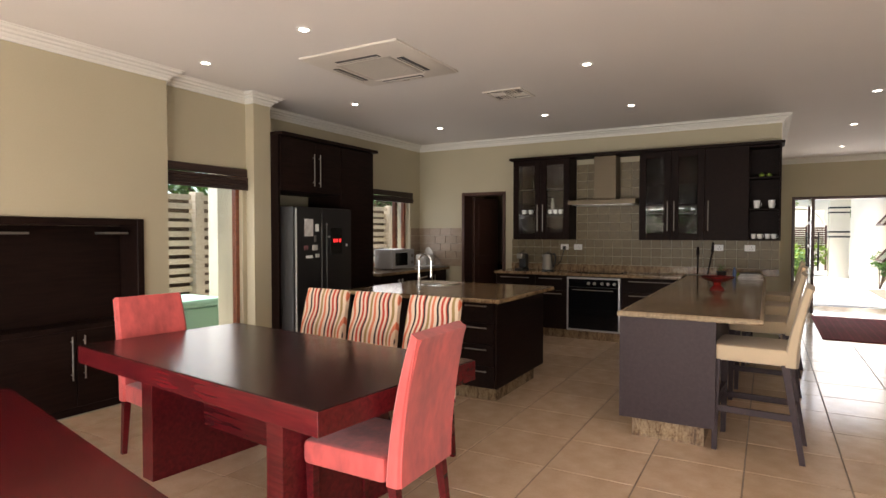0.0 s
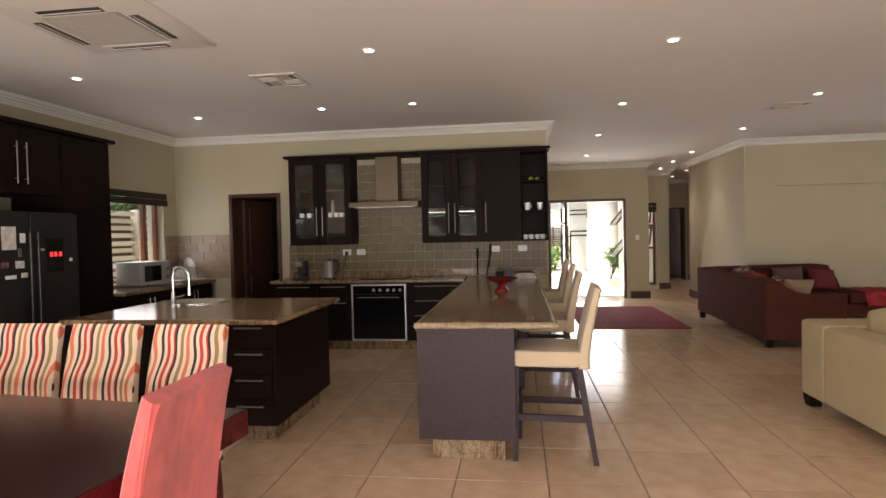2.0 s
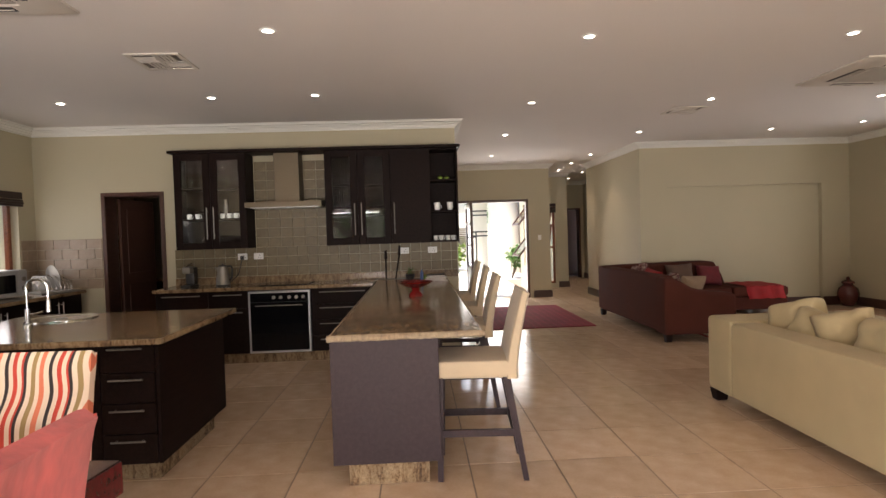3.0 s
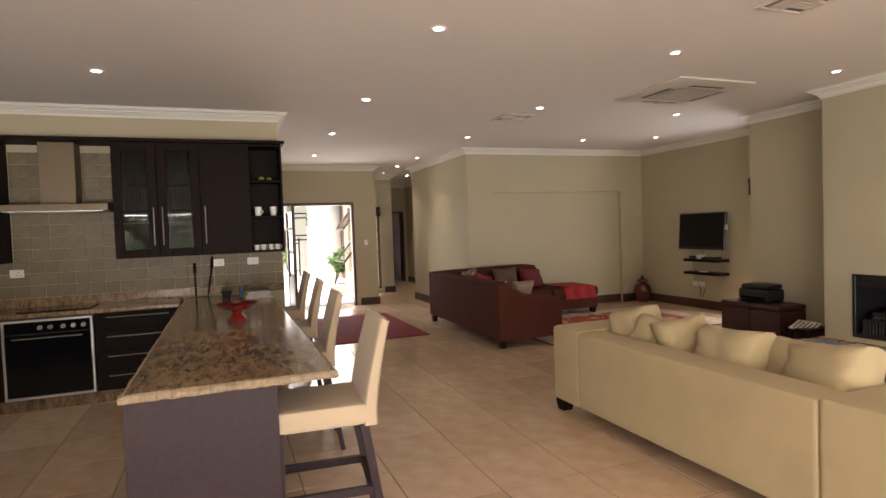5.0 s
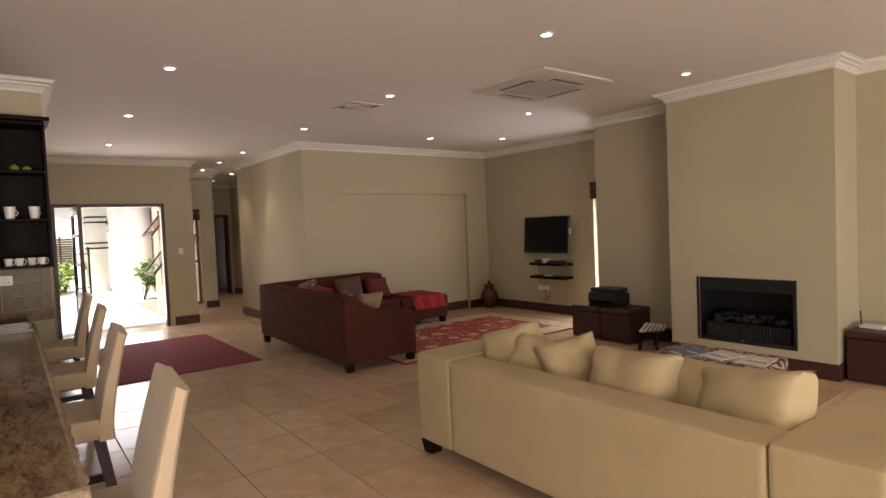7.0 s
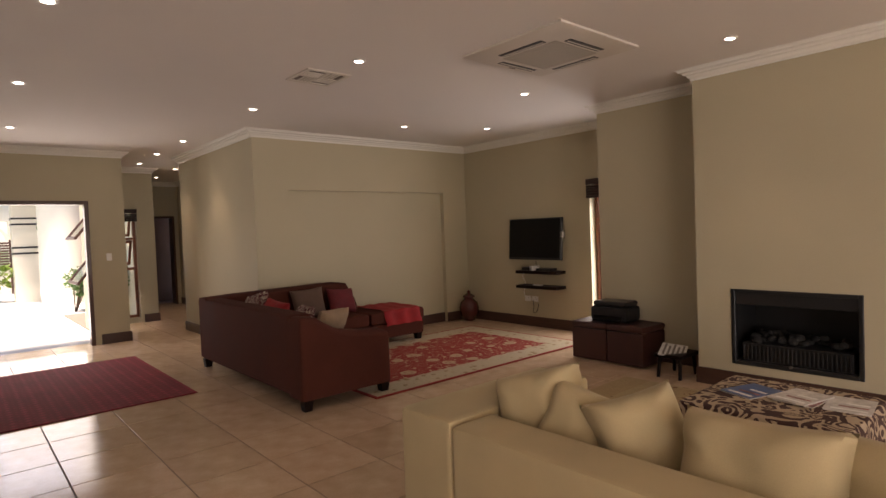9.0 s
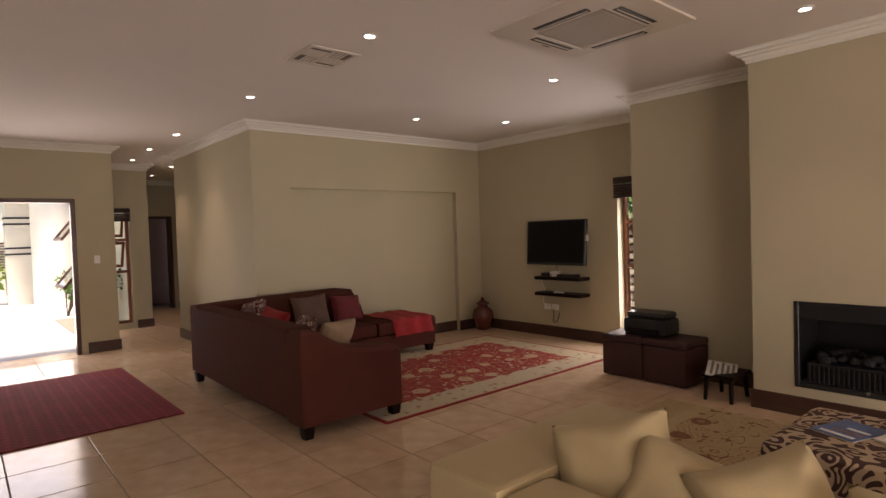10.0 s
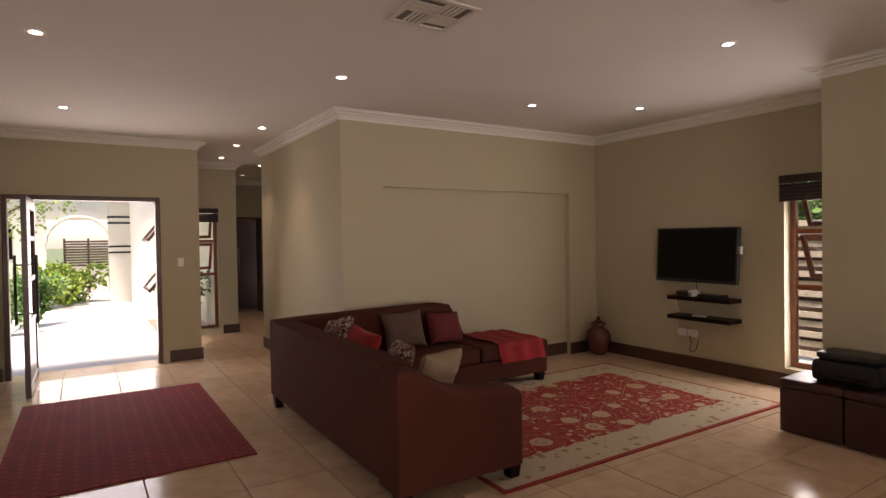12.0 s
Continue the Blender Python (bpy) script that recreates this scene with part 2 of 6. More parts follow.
# Darker and browner than the steel of the handles.
HOODSTEEL = plain("dark_hood_steel", (0.14, 0.112, 0.078), 0.5, 1.0, 0.12, 4, 200, 0.05, (1, 1, 12))
STEEL = plain("brushed_steel", (0.3, 0.28, 0.25), 0.5, 1.0, 0.1, 4, 200, 0.05, (1, 1, 12))
CHROME = plain("chrome", (0.75, 0.75, 0.75), 0.12, 1.0, 0.03, 4, 50, 0)
APPLIANCE = plain("grey_enamel", (0.42, 0.41, 0.4), 0.4, 0.2, vary=0.05, relief=0.03)
ALU = plain("aluminium_trim", (0.62, 0.62, 0.62), 0.35, 0.8, 0.05)
FRIDGE = plain("dark_fridge_steel", (0.045, 0.043, 0.042), 0.35, 0.6, 0.1, 3, 200, 0.03)
BLACK = plain("black_plastic", (0.012, 0.012, 0.013), 0.4, 0, 0.2)
BLACKGLASS = plain("black_glass", (0.006, 0.006, 0.007), 0.06, 0, 0.1, relief=0)
WHITE = plain("white_plastic", (0.78, 0.78, 0.76), 0.4, vary=0.04, relief=0.03)
ACGRILLE = plain("grille_beige", (0.4, 0.37, 0.32), 0.55, vary=0.06, relief=0.03)
ACWHITE = plain("off_white_plastic", (0.62, 0.58, 0.52), 0.5, vary=0.05, relief=0.03)
CERAMIC = plain("white_ceramic", (0.8, 0.8, 0.78), 0.15, vary=0.03, relief=0)
REDVELVET = plain("coral_velvet", (0.56, 0.085, 0.08), 0.75, vary=0.42, scale=7, grain=30, relief=0.3, sheen=0.3, stretch=(1, 1, 0.45))
CREAMFAB = plain("cream_fabric", (0.5, 0.4, 0.275), 0.9, vary=0.1, scale=5, grain=260, relief=0.35, sheen=0.2)
BEIGEFAB = plain("beige_microsuede", (0.46, 0.37, 0.21), 0.9, vary=0.12, scale=3, grain=260, relief=0.35, sheen=0.08)
BROWNFAB = plain("brown_suede", (0.08, 0.024, 0.0165), 0.9, vary=0.2, scale=3, grain=260, relief=0.3)
BROWNFAB.node_tree.nodes["Principled BSDF"].inputs["Specular IOR Level"].default_value = 0.12
LEATHER = plain("dark_brown_leather", (0.05, 0.016, 0.013), 0.45, vary=0.25, scale=6, grain=110, relief=0.4)
REDFAB = plain("red_fabric", (0.32, 0.015, 0.018), 0.85, vary=0.25, scale=9, grain=200, relief=0.35)
MAROON = plain("maroon_fabric", (0.13, 0.012, 0.016), 0.85, vary=0.25, scale=9, grain=200, relief=0.35)
TAN = plain("tan_fabric", (0.27, 0.18, 0.11), 0.9, vary=0.15, scale=9, grain=200, relief=0.35)
TAUPE = plain("taupe_fabric", (0.12, 0.07, 0.05), 0.9, vary=0.15, scale=9, grain=200, relief=0.35)
STRIPES = stripe_mat()
DAMASK = scroll_mat("damask_fabric", (0.05, 0.018, 0.015), (0.42, 0.33, 0.23), 5.5, 0.85, 0.52)
DAMASK2 = scroll_mat("damask_cushion_fabric", (0.09, 0.01, 0.013), (0.5, 0.42, 0.33), 11, 0.85, 0.72)
RUG = rug_mat("persian_rug_weave", 1.62, 1.06, 0.36, (0.3, 0.022, 0.015), (0.5, 0.36, 0.22), (0.5, 0.41, 0.28), (0.3, 0.2, 0.1), 3.1)
RUG2 = rug_mat("beige_rug_weave", 1.25, 0.95, 0.16, (0.42, 0.31, 0.17), (0.22, 0.1, 0.05), (0.45, 0.35, 0.2), (0.25, 0.15, 0.07), 3.0)
BLIND = wood("dark_bamboo", (0.012, 0.006, 0.005), (0.05, 0.022, 0.015), 0.6, 0.0, (1, 1, 60))
GLASS = glass_mat("window_glass")
REEDED = glass_mat("reeded_glass", (0.3, 0.29, 0.28), 0.12)
REEDED.node_tree.nodes["Principled BSDF"].inputs["IOR"].default_value = 1.25
REDGLASS = plain("red_glazed_ceramic", (0.2, 0.012, 0.01), 0.12, vary=0.2, relief=0, coat=0.5)
URN = plain("brown_glazed_ceramic", (0.09, 0.015, 0.012), 0.25, vary=0.3, relief=0.1, coat=0.3)
LAMP = glowing("lamp_glass", (1.0, 0.93, 0.82), 14)
PAVING = plain("concrete_paving", (0.7, 0.67, 0.61), 0.85, vary=0.1, scale=1, grain=40)
PLASTER = plain("exterior_plaster", (0.72, 0.67, 0.55), 0.85, vary=0.06, scale=1, grain=60, relief=0.25)
FENCEWOOD = wood("weathered_fence_wood", (0.42, 0.35, 0.26), (0.68, 0.6, 0.48), 0.8, 0.0)
LEAF = plain("leaf_green", (0.09, 0.2, 0.035), 0.55, vary=0.5, scale=3, grain=20, relief=0)
LEAFY = plain("leaf_yellow_green", (0.22, 0.32, 0.04), 0.55, vary=0.4, scale=3, grain=20, relief=0)
BARK = plain("bark", (0.12, 0.08, 0.05), 0.9, vary=0.4)
SOIL = plain("grass_ground", (0.1, 0.13, 0.05), 0.95, vary=0.4, scale=2)
GREENBIN = plain("pale_green_plastic", (0.3, 0.52, 0.42), 0.5, vary=0.08)
ROOF = plain("roof_tile_brown", (0.16, 0.08, 0.05), 0.8, vary=0.3)
PAPER = plain("printed_paper", (0.62, 0.6, 0.57), 0.6, vary=0.35, scale=16, grain=60, relief=0)
COVER = plain("magazine_cover", (0.3, 0.12, 0.12), 0.4, vary=0.9, scale=9, grain=30, relief=0)
BLUE = plain("blue_cover", (0.06, 0.12, 0.3), 0.4, vary=0.5, scale=9, relief=0)
VENTBACK = plain("vent_shadow_grey", (0.16, 0.14, 0.12), 0.7)
SCREEN = plain("matt_black_screen", (0.004, 0.004, 0.0045), 0.35, 0, 0.1, relief=0)
SCREEN.node_tree.nodes["Principled BSDF"].inputs["Specular IOR Level"].default_value = 0.15
COAL = plain("ceramic_coals", (0.014, 0.013, 0.0125), 0.9, vary=0.6, scale=15)


# ---- mesh helpers ----
def box(bm, lo, hi, bevel=0.0, seg=2, m=None):
    t = bmesh.new()
    bmesh.ops.create_cube(t, size=1)
    c, s = [(a + b) / 2 for a, b in zip(lo, hi)], [abs(b - a) for a, b in zip(lo, hi)]
    for v in t.verts:
        v.co = Vector((v.co.x * s[0] + c[0], v.co.y * s[1] + c[1], v.co.z * s[2] + c[2]))
    if bevel:
        bmesh.ops.bevel(t, geom=t.edges[:], offset=min(bevel, min(s) * 0.45), segments=seg, profile=0.5, affect="EDGES")
    join(bm, t, m)
    return bm


def join(bm, t, m=None):
    if m is not None:
        bmesh.ops.transform(t, matrix=m, verts=t.verts[:])
    d = bpy.data.meshes.new("tmp")
    t.to_mesh(d)
    t.free()
    bm.from_mesh(d)
    bpy.data.meshes.remove(d)


def tube(bm, a, b, r, r2=None, seg=12):
    a, b = Vector(a), Vector(b)
    t = bmesh.new()
    bmesh.ops.create_cone(t, cap_ends=True, segments=seg, radius1=r, radius2=r if r2 is None else r2, depth=(b - a).length)
    join(bm, t, Matrix.Translation((a + b) / 2) @ (b - a).to_track_quat("Z", "Y").to_matrix().to_4x4())
    return bm


def spin(bm, profile, seg=24, at=(0, 0, 0)):
    """A turned shape from (radius, height) pairs."""
    rings = []
    for r, z in profile:
        rings.append([bm.verts.new((at[0] + r * math.cos(2 * math.pi * i / seg), at[1] + r * math.sin(2 * math.pi * i / seg), at[2] + z)) for i in range(seg)])
    for a, b in zip(rings, rings[1:]):
        for i in range(seg):
            bm.faces.new((a[i], a[(i + 1) % seg], b[(i + 1) % seg], b[i]))
    if profile[0][0] > 1e-4:
        bm.faces.new(rings[0][::-1])
    if profile[-1][0] > 1e-4:
        bm.faces.new(rings[-1])
    return bm


def pillow(bm, w, h, d, m=None, n=14, pinch=0.12, seed=0):
    """A stuffed cushion: w by h, d thick, with drawn-out corners and soft creases."""
    t = bmesh.new()
    grid = {}
    for side in (1, -1):
        for i in range(n + 1):
            for j in range(n + 1):
                u, v = 2 * i / n - 1, 2 * j / n - 1
                rim = i in (0, n) or j in (0, n)
                if side < 0 and rim:
                    grid[side, i, j] = grid[1, i, j]
                    continue
                px = u * (1 - pinch * (1 - v * v) * abs(u))
                py = v * (1 - pinch * (1 - u * u) * abs(v))
                th = ((1 - u ** 4) * (1 - v ** 4)) ** 0.45
                wr = noise.noise((u * 1.7 + seed * 3.1, v * 1.7, side)) * 0.16
                ang = math.atan2(v, u)
                wr += noise.noise((ang * 3.2 + seed * 5.3, side * 2.0, (u * u + v * v) * 0.6)) * 0.14 * min(1, u * u + v * v)
                grid[side, i, j] = t.verts.new((px * w / 2, side * d / 2 * th * (1 + wr), py * h / 2))
    for side in (1, -1):
        for i in range(n):
            for j in range(n):
                f = [grid[side, i, j], grid[side, i + 1, j], grid[side, i + 1, j + 1], grid[side, i, j + 1]]
                t.faces.new(f if side < 0 else f[::-1])
    join(bm, t, m)
    return bm


def sheet(bm, f, nu, nv):
    """A surface from f(u, v), u and v from 0 to 1."""
    g = [[bm.verts.new(f(i / nu, j / nv)) for j in range(nv + 1)] for i in range(nu + 1)]
    for i in range(nu):
        for j in range(nv):
            bm.faces.new((g[i][j], g[i + 1][j], g[i + 1][j + 1], g[i][j + 1]))
    return bm


def mesh_of(name, bm, material, angle=40):
    """Links nothing: the mesh, smooth but for sharp edges, with broad faces kept flat beside their bevels."""
    bmesh.ops.recalc_face_normals(bm, faces=bm.faces[:])
    for f in bm.faces:
        f.smooth = True
    custom = None
    if len(bm.faces) < 1500:
        lim = math.cos(radians(angle))
        custom = []
        areas = {f: f.calc_area() for f in bm.faces}
        for f in bm.faces:
            for v in f.verts:
                s = Vector((0, 0, 0))
                for g in v.link_faces:
                    if g.normal.dot(f.normal) > lim:
                        s += g.normal * areas[g] ** 1.5
                custom.append(s.normalized() if s.length > 1e-12 else f.normal.copy())
    for e in bm.edges:
        if len(e.link_faces) == 2 and e.calc_face_angle(0) > radians(angle):
            e.smooth = False
    me = bpy.data.meshes.new(name)
    bm.to_mesh(me)
    bm.free()
    if custom:
        me.normals_split_custom_set(custom)
    me.materials.append(material)
    return me


def part(name, bm, material, parent, label="", at=None):
    ob = new(name, mesh_of(name, bm, material))
    if parent is not None:
        ob.parent = parent
    if at is not None:
        ob.matrix_basis = at
    if label:
        ob["label"] = label
    return ob


def thing(name, m, label, category, group=""):
    ob = new(name)
    ob.empty_display_size = 0.1
    ob.matrix_basis = m
    return tagged(ob, label, category, group)


def single(name, bm, material, label, category, m=None, group="", kind=""):
    ob = part(name, bm, material, None)
    if m is not None:
        ob.matrix_basis = m
    return tagged(ob, label, category, group, kind)


def boxes(*items, bevel=0.0):
    bm = bmesh.new()
    for lo, hi in items:
        box(bm, lo, hi, bevel)
    return bm


def structure(name, bm, material, label, category):
    return single(name, bm, material, label, category, kind="structure")


def sweep(bm, path, profile, closed=False):
    """A moulding along a plan path, room on its left; profile: (out from the wall, height)."""
    n = len(path)
    rings = []
    for i in range(n):
        p = Vector(path[i])
        d0 = (p - Vector(path[i - 1])).normalized() if (closed or i > 0) else None
        d1 = (Vector(path[(i + 1) % n]) - p).normalized() if (closed or i < n - 1) else None
        d0, d1 = d0 or d1, d1 or d0
        n0, n1 = Vector((-d0.y, d0.x)), Vector((-d1.y, d1.x))
        mit = (n0 + n1) / (1 + n0.dot(n1))
        rings.append([bm.verts.new((p.x + mit.x * o, p.y + mit.y * o, z)) for o, z in profile])
    k = len(profile)
    for i in range(n if closed else n - 1):
        a, b = rings[i], rings[(i + 1) % n]
        for j in range(k):
            bm.faces.new((a[j], a[(j + 1) % k], b[(j + 1) % k], b[j]))
    if not closed:
        bm.faces.new(rings[0])
        bm.faces.new(rings[-1][::-1])
    return bm


# ---- structure ----
H = 2.9
T = 0.25


def wall(name, lo, hi, openings=(), along="x", label="beige painted plaster wall", z1=H):
    """A wall block; openings (a0, a1, z0, z1) along it go right through."""
    bm = bmesh.new()
    ax = 0 if along == "x" else 1
    def put(a0, a1, z0, z1):
        if a1 - a0 < 1e-3 or z1 - z0 < 1e-3:
            return
        l, h = [lo[0], lo[1], z0], [hi[0], hi[1], z1]
        l[ax], h[ax] = a0, a1
        box(bm, l, h)
    a = lo[ax]
    for o0, o1, b0, b1 in sorted(openings):
        put(a, o0, 0, z1)
        put(o0, o1, 0, b0)
        put(o0, o1, b1, z1)
        a = o1
    put(a, hi[ax], 0, z1)
    return structure(name, bm, WALL, label, "wall")


structure("floor", boxes(((-5.2, -1.85, -0.2), (7.58, 14.25, -0.004)), ((2.44, 14.25, -0.2), (5.07, 18.95, -0.004))), GROUT, "grey-brown grout bed under the floor tiles", "floor")
structure("ceiling", boxes(((-5.2, -1.85, H), (7.58, 14.25, H + 0.2)), ((2.44, 14.25, H), (5.07, 18.95, H + 0.2))), CEIL, "smooth off-white painted ceiling", "ceiling")
wall("wall_south", (-4.6, -1.6 - T, 0), (6.43, -1.6, 0), [(-3.7, 1.1, 0, 2.2), (3.0, 5.4, 0, 2.2)], label="beige wall with wide garden openings")
wall("wall_west_dining", (-4.52 - T, -1.85, 0), (-4.52, 4.05, 0), [(1.2, 3.8, 0.02, 1.56)], "y")
structure("niche_back_dining", boxes(((-5.1, 1.0, 0), (-4.78, 4.05, 1.8))), WALL, "wall behind the built-in unit", "wall")
wall("wall_west_window", (-4.84, 4.05, 0), (-4.64, 5.04, 0), [(4.08, 4.99, 0.02, 2.1)], "y")
structure("wall_pier_dining", boxes(((-5.1, 5.04, 0), (-4.52, 5.27, H))), WALL, "beige plaster pier beside the refrigerator", "wall")
wall("wall_west_kitchen", (-5.2, 5.27, 0), (-4.95, 9.0, 0), [(7.55, 8.7, 0.93, 2.1)], "y")
wall("wall_north_kitchen", (-5.2, 9.0, 0), (0.31, 9.0 + T, 0), [(-4.14, -3.37, 0, 2.09)])
wall("wall_foyer_west", (0.06, 9.25, 0), (0.31, 14.0, 0), along="y")
wall("wall_entrance", (0.06, 14.0, 0), (2.69, 14.0 + T, 0), [(0.58, 2.22, 0, 2.15)])
wall("wall_hall_west", (2.44, 14.25, 0), (2.69, 16.25, 0), [(14.75, 15.75, 0.6, 2.1)], "y")
wall("wall_hall_window", (2.69, 16.0, 0), (3.61, 16.25, 0), [(2.8, 3.3, 0.1, 2.13)])
wall("wall_passage_west", (3.36, 16.25, 0), (3.61, 18.7, 0), along="y")
wall("wall_passage_end", (3.36, 18.7, 0), (5.07, 18.95, 0), [(4.13, 4.73, 0, 2.1)])
wall("wall_passage_east", (4.82, 14.35, 0), (5.07, 18.7, 0), along="y")
wall("wall_living_hall", (3.62, 11.29 + 0.3, 0), (3.87, 14.35, 0), along="y")
structure("wall_passage_return", boxes(((3.87, 14.1, 0), (5.07, 14.35, H))), WALL, "beige painted return wall", "wall")
bm = boxes(((3.62, 11.29, 0), (4.1, 11.59, H)), ((6.83, 11.29, 0), (7.58, 11.59, H)), ((4.1, 11.29, 2.13), (6.83, 11.59, H)), ((4.1, 11.37, 0), (6.83, 11.59, 2.13)))
structure("wall_living_north", bm, WALL, "beige wall with a wide shallow recessed panel", "wall")
wall("wall_living_east", (7.33, 8.05, 0), (7.58, 11.29, 0), [(8.12, 8.8, 0.2, 2.13)], "y")
structure("wall_living_step", boxes(((6.43, 7.8, 0), (7.58, 8.05, H))), WALL, "beige painted return wall", "wall")
wall("wall_recess_north", (6.43, 6.66, 0), (6.68, 7.8, 0), along="y")
wall("wall_recess_south", (6.43, -1.85, 0), (6.68, 5.05, 0), along="y")
bm = boxes(((5.89, 5.05, 0), (6.68, 5.38, H)), ((5.89, 6.35, 0), (6.68, 6.66, H)), ((5.89, 5.38, 0), (6.68, 6.35, 0.23)), ((5.89, 5.38, 0.89), (6.68, 6.35, H)), ((6.4, 5.38, 0.23), (6.68, 6.35, 0.89)))
structure("chimney_breast", bm, WALL, "beige plastered chimney breast around a gas fire", "wall")

# pantry behind the kitchen
structure("pantry_shell", boxes(((-5.2, 9.25, 0), (-5.0, 11.6, H)), ((-2.6, 9.25, 0), (-2.4, 11.6, H)), ((-5.2, 11.6, 0), (-2.4, 11.8, H))), WALL, "beige painted pantry walls", "wall")
# room past the passage door
structure("bedroom_shell", boxes(((3.4, 18.95, 0), (3.6, 21.5, H)), ((5.6, 18.95, 0), (5.8, 21.5, H)), ((3.4, 21.5, 0), (5.8, 21.7, H)), ((3.4, 18.95, H), (5.8, 21.7, H + 0.2)), ((3.4, 18.95, -0.2), (5.8, 21.7, -0.002))), DOORWOOD, "dark room behind the passage door", "wall")

# cornice and skirting
ROOM = [(-4.52, -1.6), (6.43, -1.6), (6.43, 5.05), (5.89, 5.05), (5.89, 6.66), (6.43, 6.66), (6.43, 8.05), (7.33, 8.05), (7.33, 11.29), (3.62, 11.29),
        (3.62, 14.35), (4.82, 14.35), (4.82, 18.7), (3.61, 18.7), (3.61, 16.0), (2.69, 16.0), (2.69, 14.0), (0.31, 14.0), (0.31, 9.0), (-4.95, 9.0), (-4.95, 5.27),
        (-4.52, 5.27), (-4.52, 5.04), (-4.64, 5.04), (-4.64, 4.05), (-4.52, 4.05)]
PROFILE = [(0, H - 0.1), (0.014, H - 0.1), (0.014, H - 0.08), (0.03, H - 0.07), (0.036, H - 0.055), (0.058, H - 0.048), (0.062, H - 0.034), (0.09, H - 0.024), (0.095, H - 0.008), (0.11, H - 0.006), (0.11, H), (0, H)]
structure("cornice", sweep(bmesh.new(), ROOM, PROFILE, True), CORN, "white stepped plaster cornice", "cornice")
SK = [(0, 0), (0.018, 0), (0.018, 0.135), (0.012, 0.15), (0, 0.15)]
for run in ([(6.43, 0.0), (6.43, 5.05), (5.89, 5.05), (5.89, 6.66), (6.43, 6.66), (6.43, 8.05), (7.33, 8.05), (7.33, 11.29), (6.83, 11.29)],
            [(6.83, 11.37), (4.1, 11.37)], [(4.1, 11.29), (3.62, 11.29), (3.62, 14.35), (4.82, 14.35), (4.82, 18.7)], [(4.06, 18.7), (3.61, 18.7), (3.61, 16.0), (3.36, 16.0)], [(2.76, 16.0), (2.69, 16.0), (2.69, 14.0), (2.3, 14.0)], [(0.56, 14.0), (0.31, 14.0), (0.31, 9.0)]):
    structure("baseboard", sweep(bmesh.new(), run, SK), SKIRT, "dark stained wooden skirting board", "baseboard")


# ---- doors and windows ----
def frame_rect(bm, axis, p0, p1, a0, a1, z0, z1, w, sill=True):
    """Four bars round an opening; axis: 'x' or 'y', the way the wall runs; p0..p1 its depth."""
    def bar(b0, b1, c0, c1):
        lo, hi = ((b0, p0, c0), (b1, p1, c1)) if axis == "x" else ((p0, b0, c0), (p1, b1, c1))
        box(bm, lo, hi, 0.004, 1)
    bar(a0, a0 + w, z0, z1)
    bar(a1 - w, a1, z0, z1)
    bar(a0 + w, a1 - w, z1 - w, z1)
    if sill:
        bar(a0 + w, a1 - w, z0, z0 + w)
    return bm


def pane(axis, p, a0, a1, z0, z1, parent):
    lo, hi = ((a0, p - 0.003, z0), (a1, p + 0.003, z1)) if axis == "x" else ((p - 0.003, a0, z0), (p + 0.003, a1, z1))
    ob = part("pane", boxes((lo, hi)), GLASS, parent, "clear glass pane")
    ob.visible_shadow = False
    return ob


def sash(parent, at, w, h, mat=FRAMEWOOD):
    """A top-hung sash, its hinge on the local x axis, hanging down."""
    s = part("sash", frame_rect(bmesh.new(), "x", -0.02, 0.02, -w / 2, w / 2, -h, 0, 0.045), mat, parent, "open wooden sash", at)
    ob = part("pane", boxes(((-w / 2 + 0.045, -0.003, -h + 0.045), (w / 2 - 0.045, 0.003, -0.045))), GLASS, s)
    ob.visible_shadow = False
    return s


def blind(axis, p, a0, a1, z0, z1, label):
    """A bamboo blind drawn up: a pelmet over stacked slats."""
    t = thing("roller_blind", pose(0, 0, 0), label, "blind")
    def b(bm, d0, d1, c0, c1, bev=0.004):
        lo, hi = ((a0, p + d0, c0), (a1, p + d1, c1)) if axis == "x" else ((p + d0, a0, c0), (p + d1, a1, c1))
        return box(bm, lo, hi, bev, 1)
    part("pelmet", b(bmesh.new(), 0.0, 0.035, z1 - 0.08, z1), BLIND, t)
    n = max(3, int((z1 - 0.085 - z0) / 0.03))
    for i in range(n):
        zz = z0 + (z1 - 0.085 - z0) * i / n
        part("slat", b(bmesh.new(), 0.004 + 0.005 * (i % 2), 0.042 + 0.006 * (i % 2), zz, zz + (z1 - 0.085 - z0) / n * 0.92), BLIND, t)
    return t


def window(name, axis, p0, p1, a0, a1, z0, z1, rails, label):
    t = structure(name, frame_rect(bmesh.new(), axis, p0, p1, a0, a1, z0, z1, 0.05), FRAMEWOOD, label, "window")
    for r in rails:
        lo, hi = ((a0 + 0.05, p0, r - 0.025), (a1 - 0.05, p1, r + 0.025)) if axis == "x" else ((p0, a0 + 0.05, r - 0.025), (p1, a1 - 0.05, r + 0.025))
        part("transom", boxes((lo, hi), bevel=0.004), FRAMEWOOD, t)
    return t


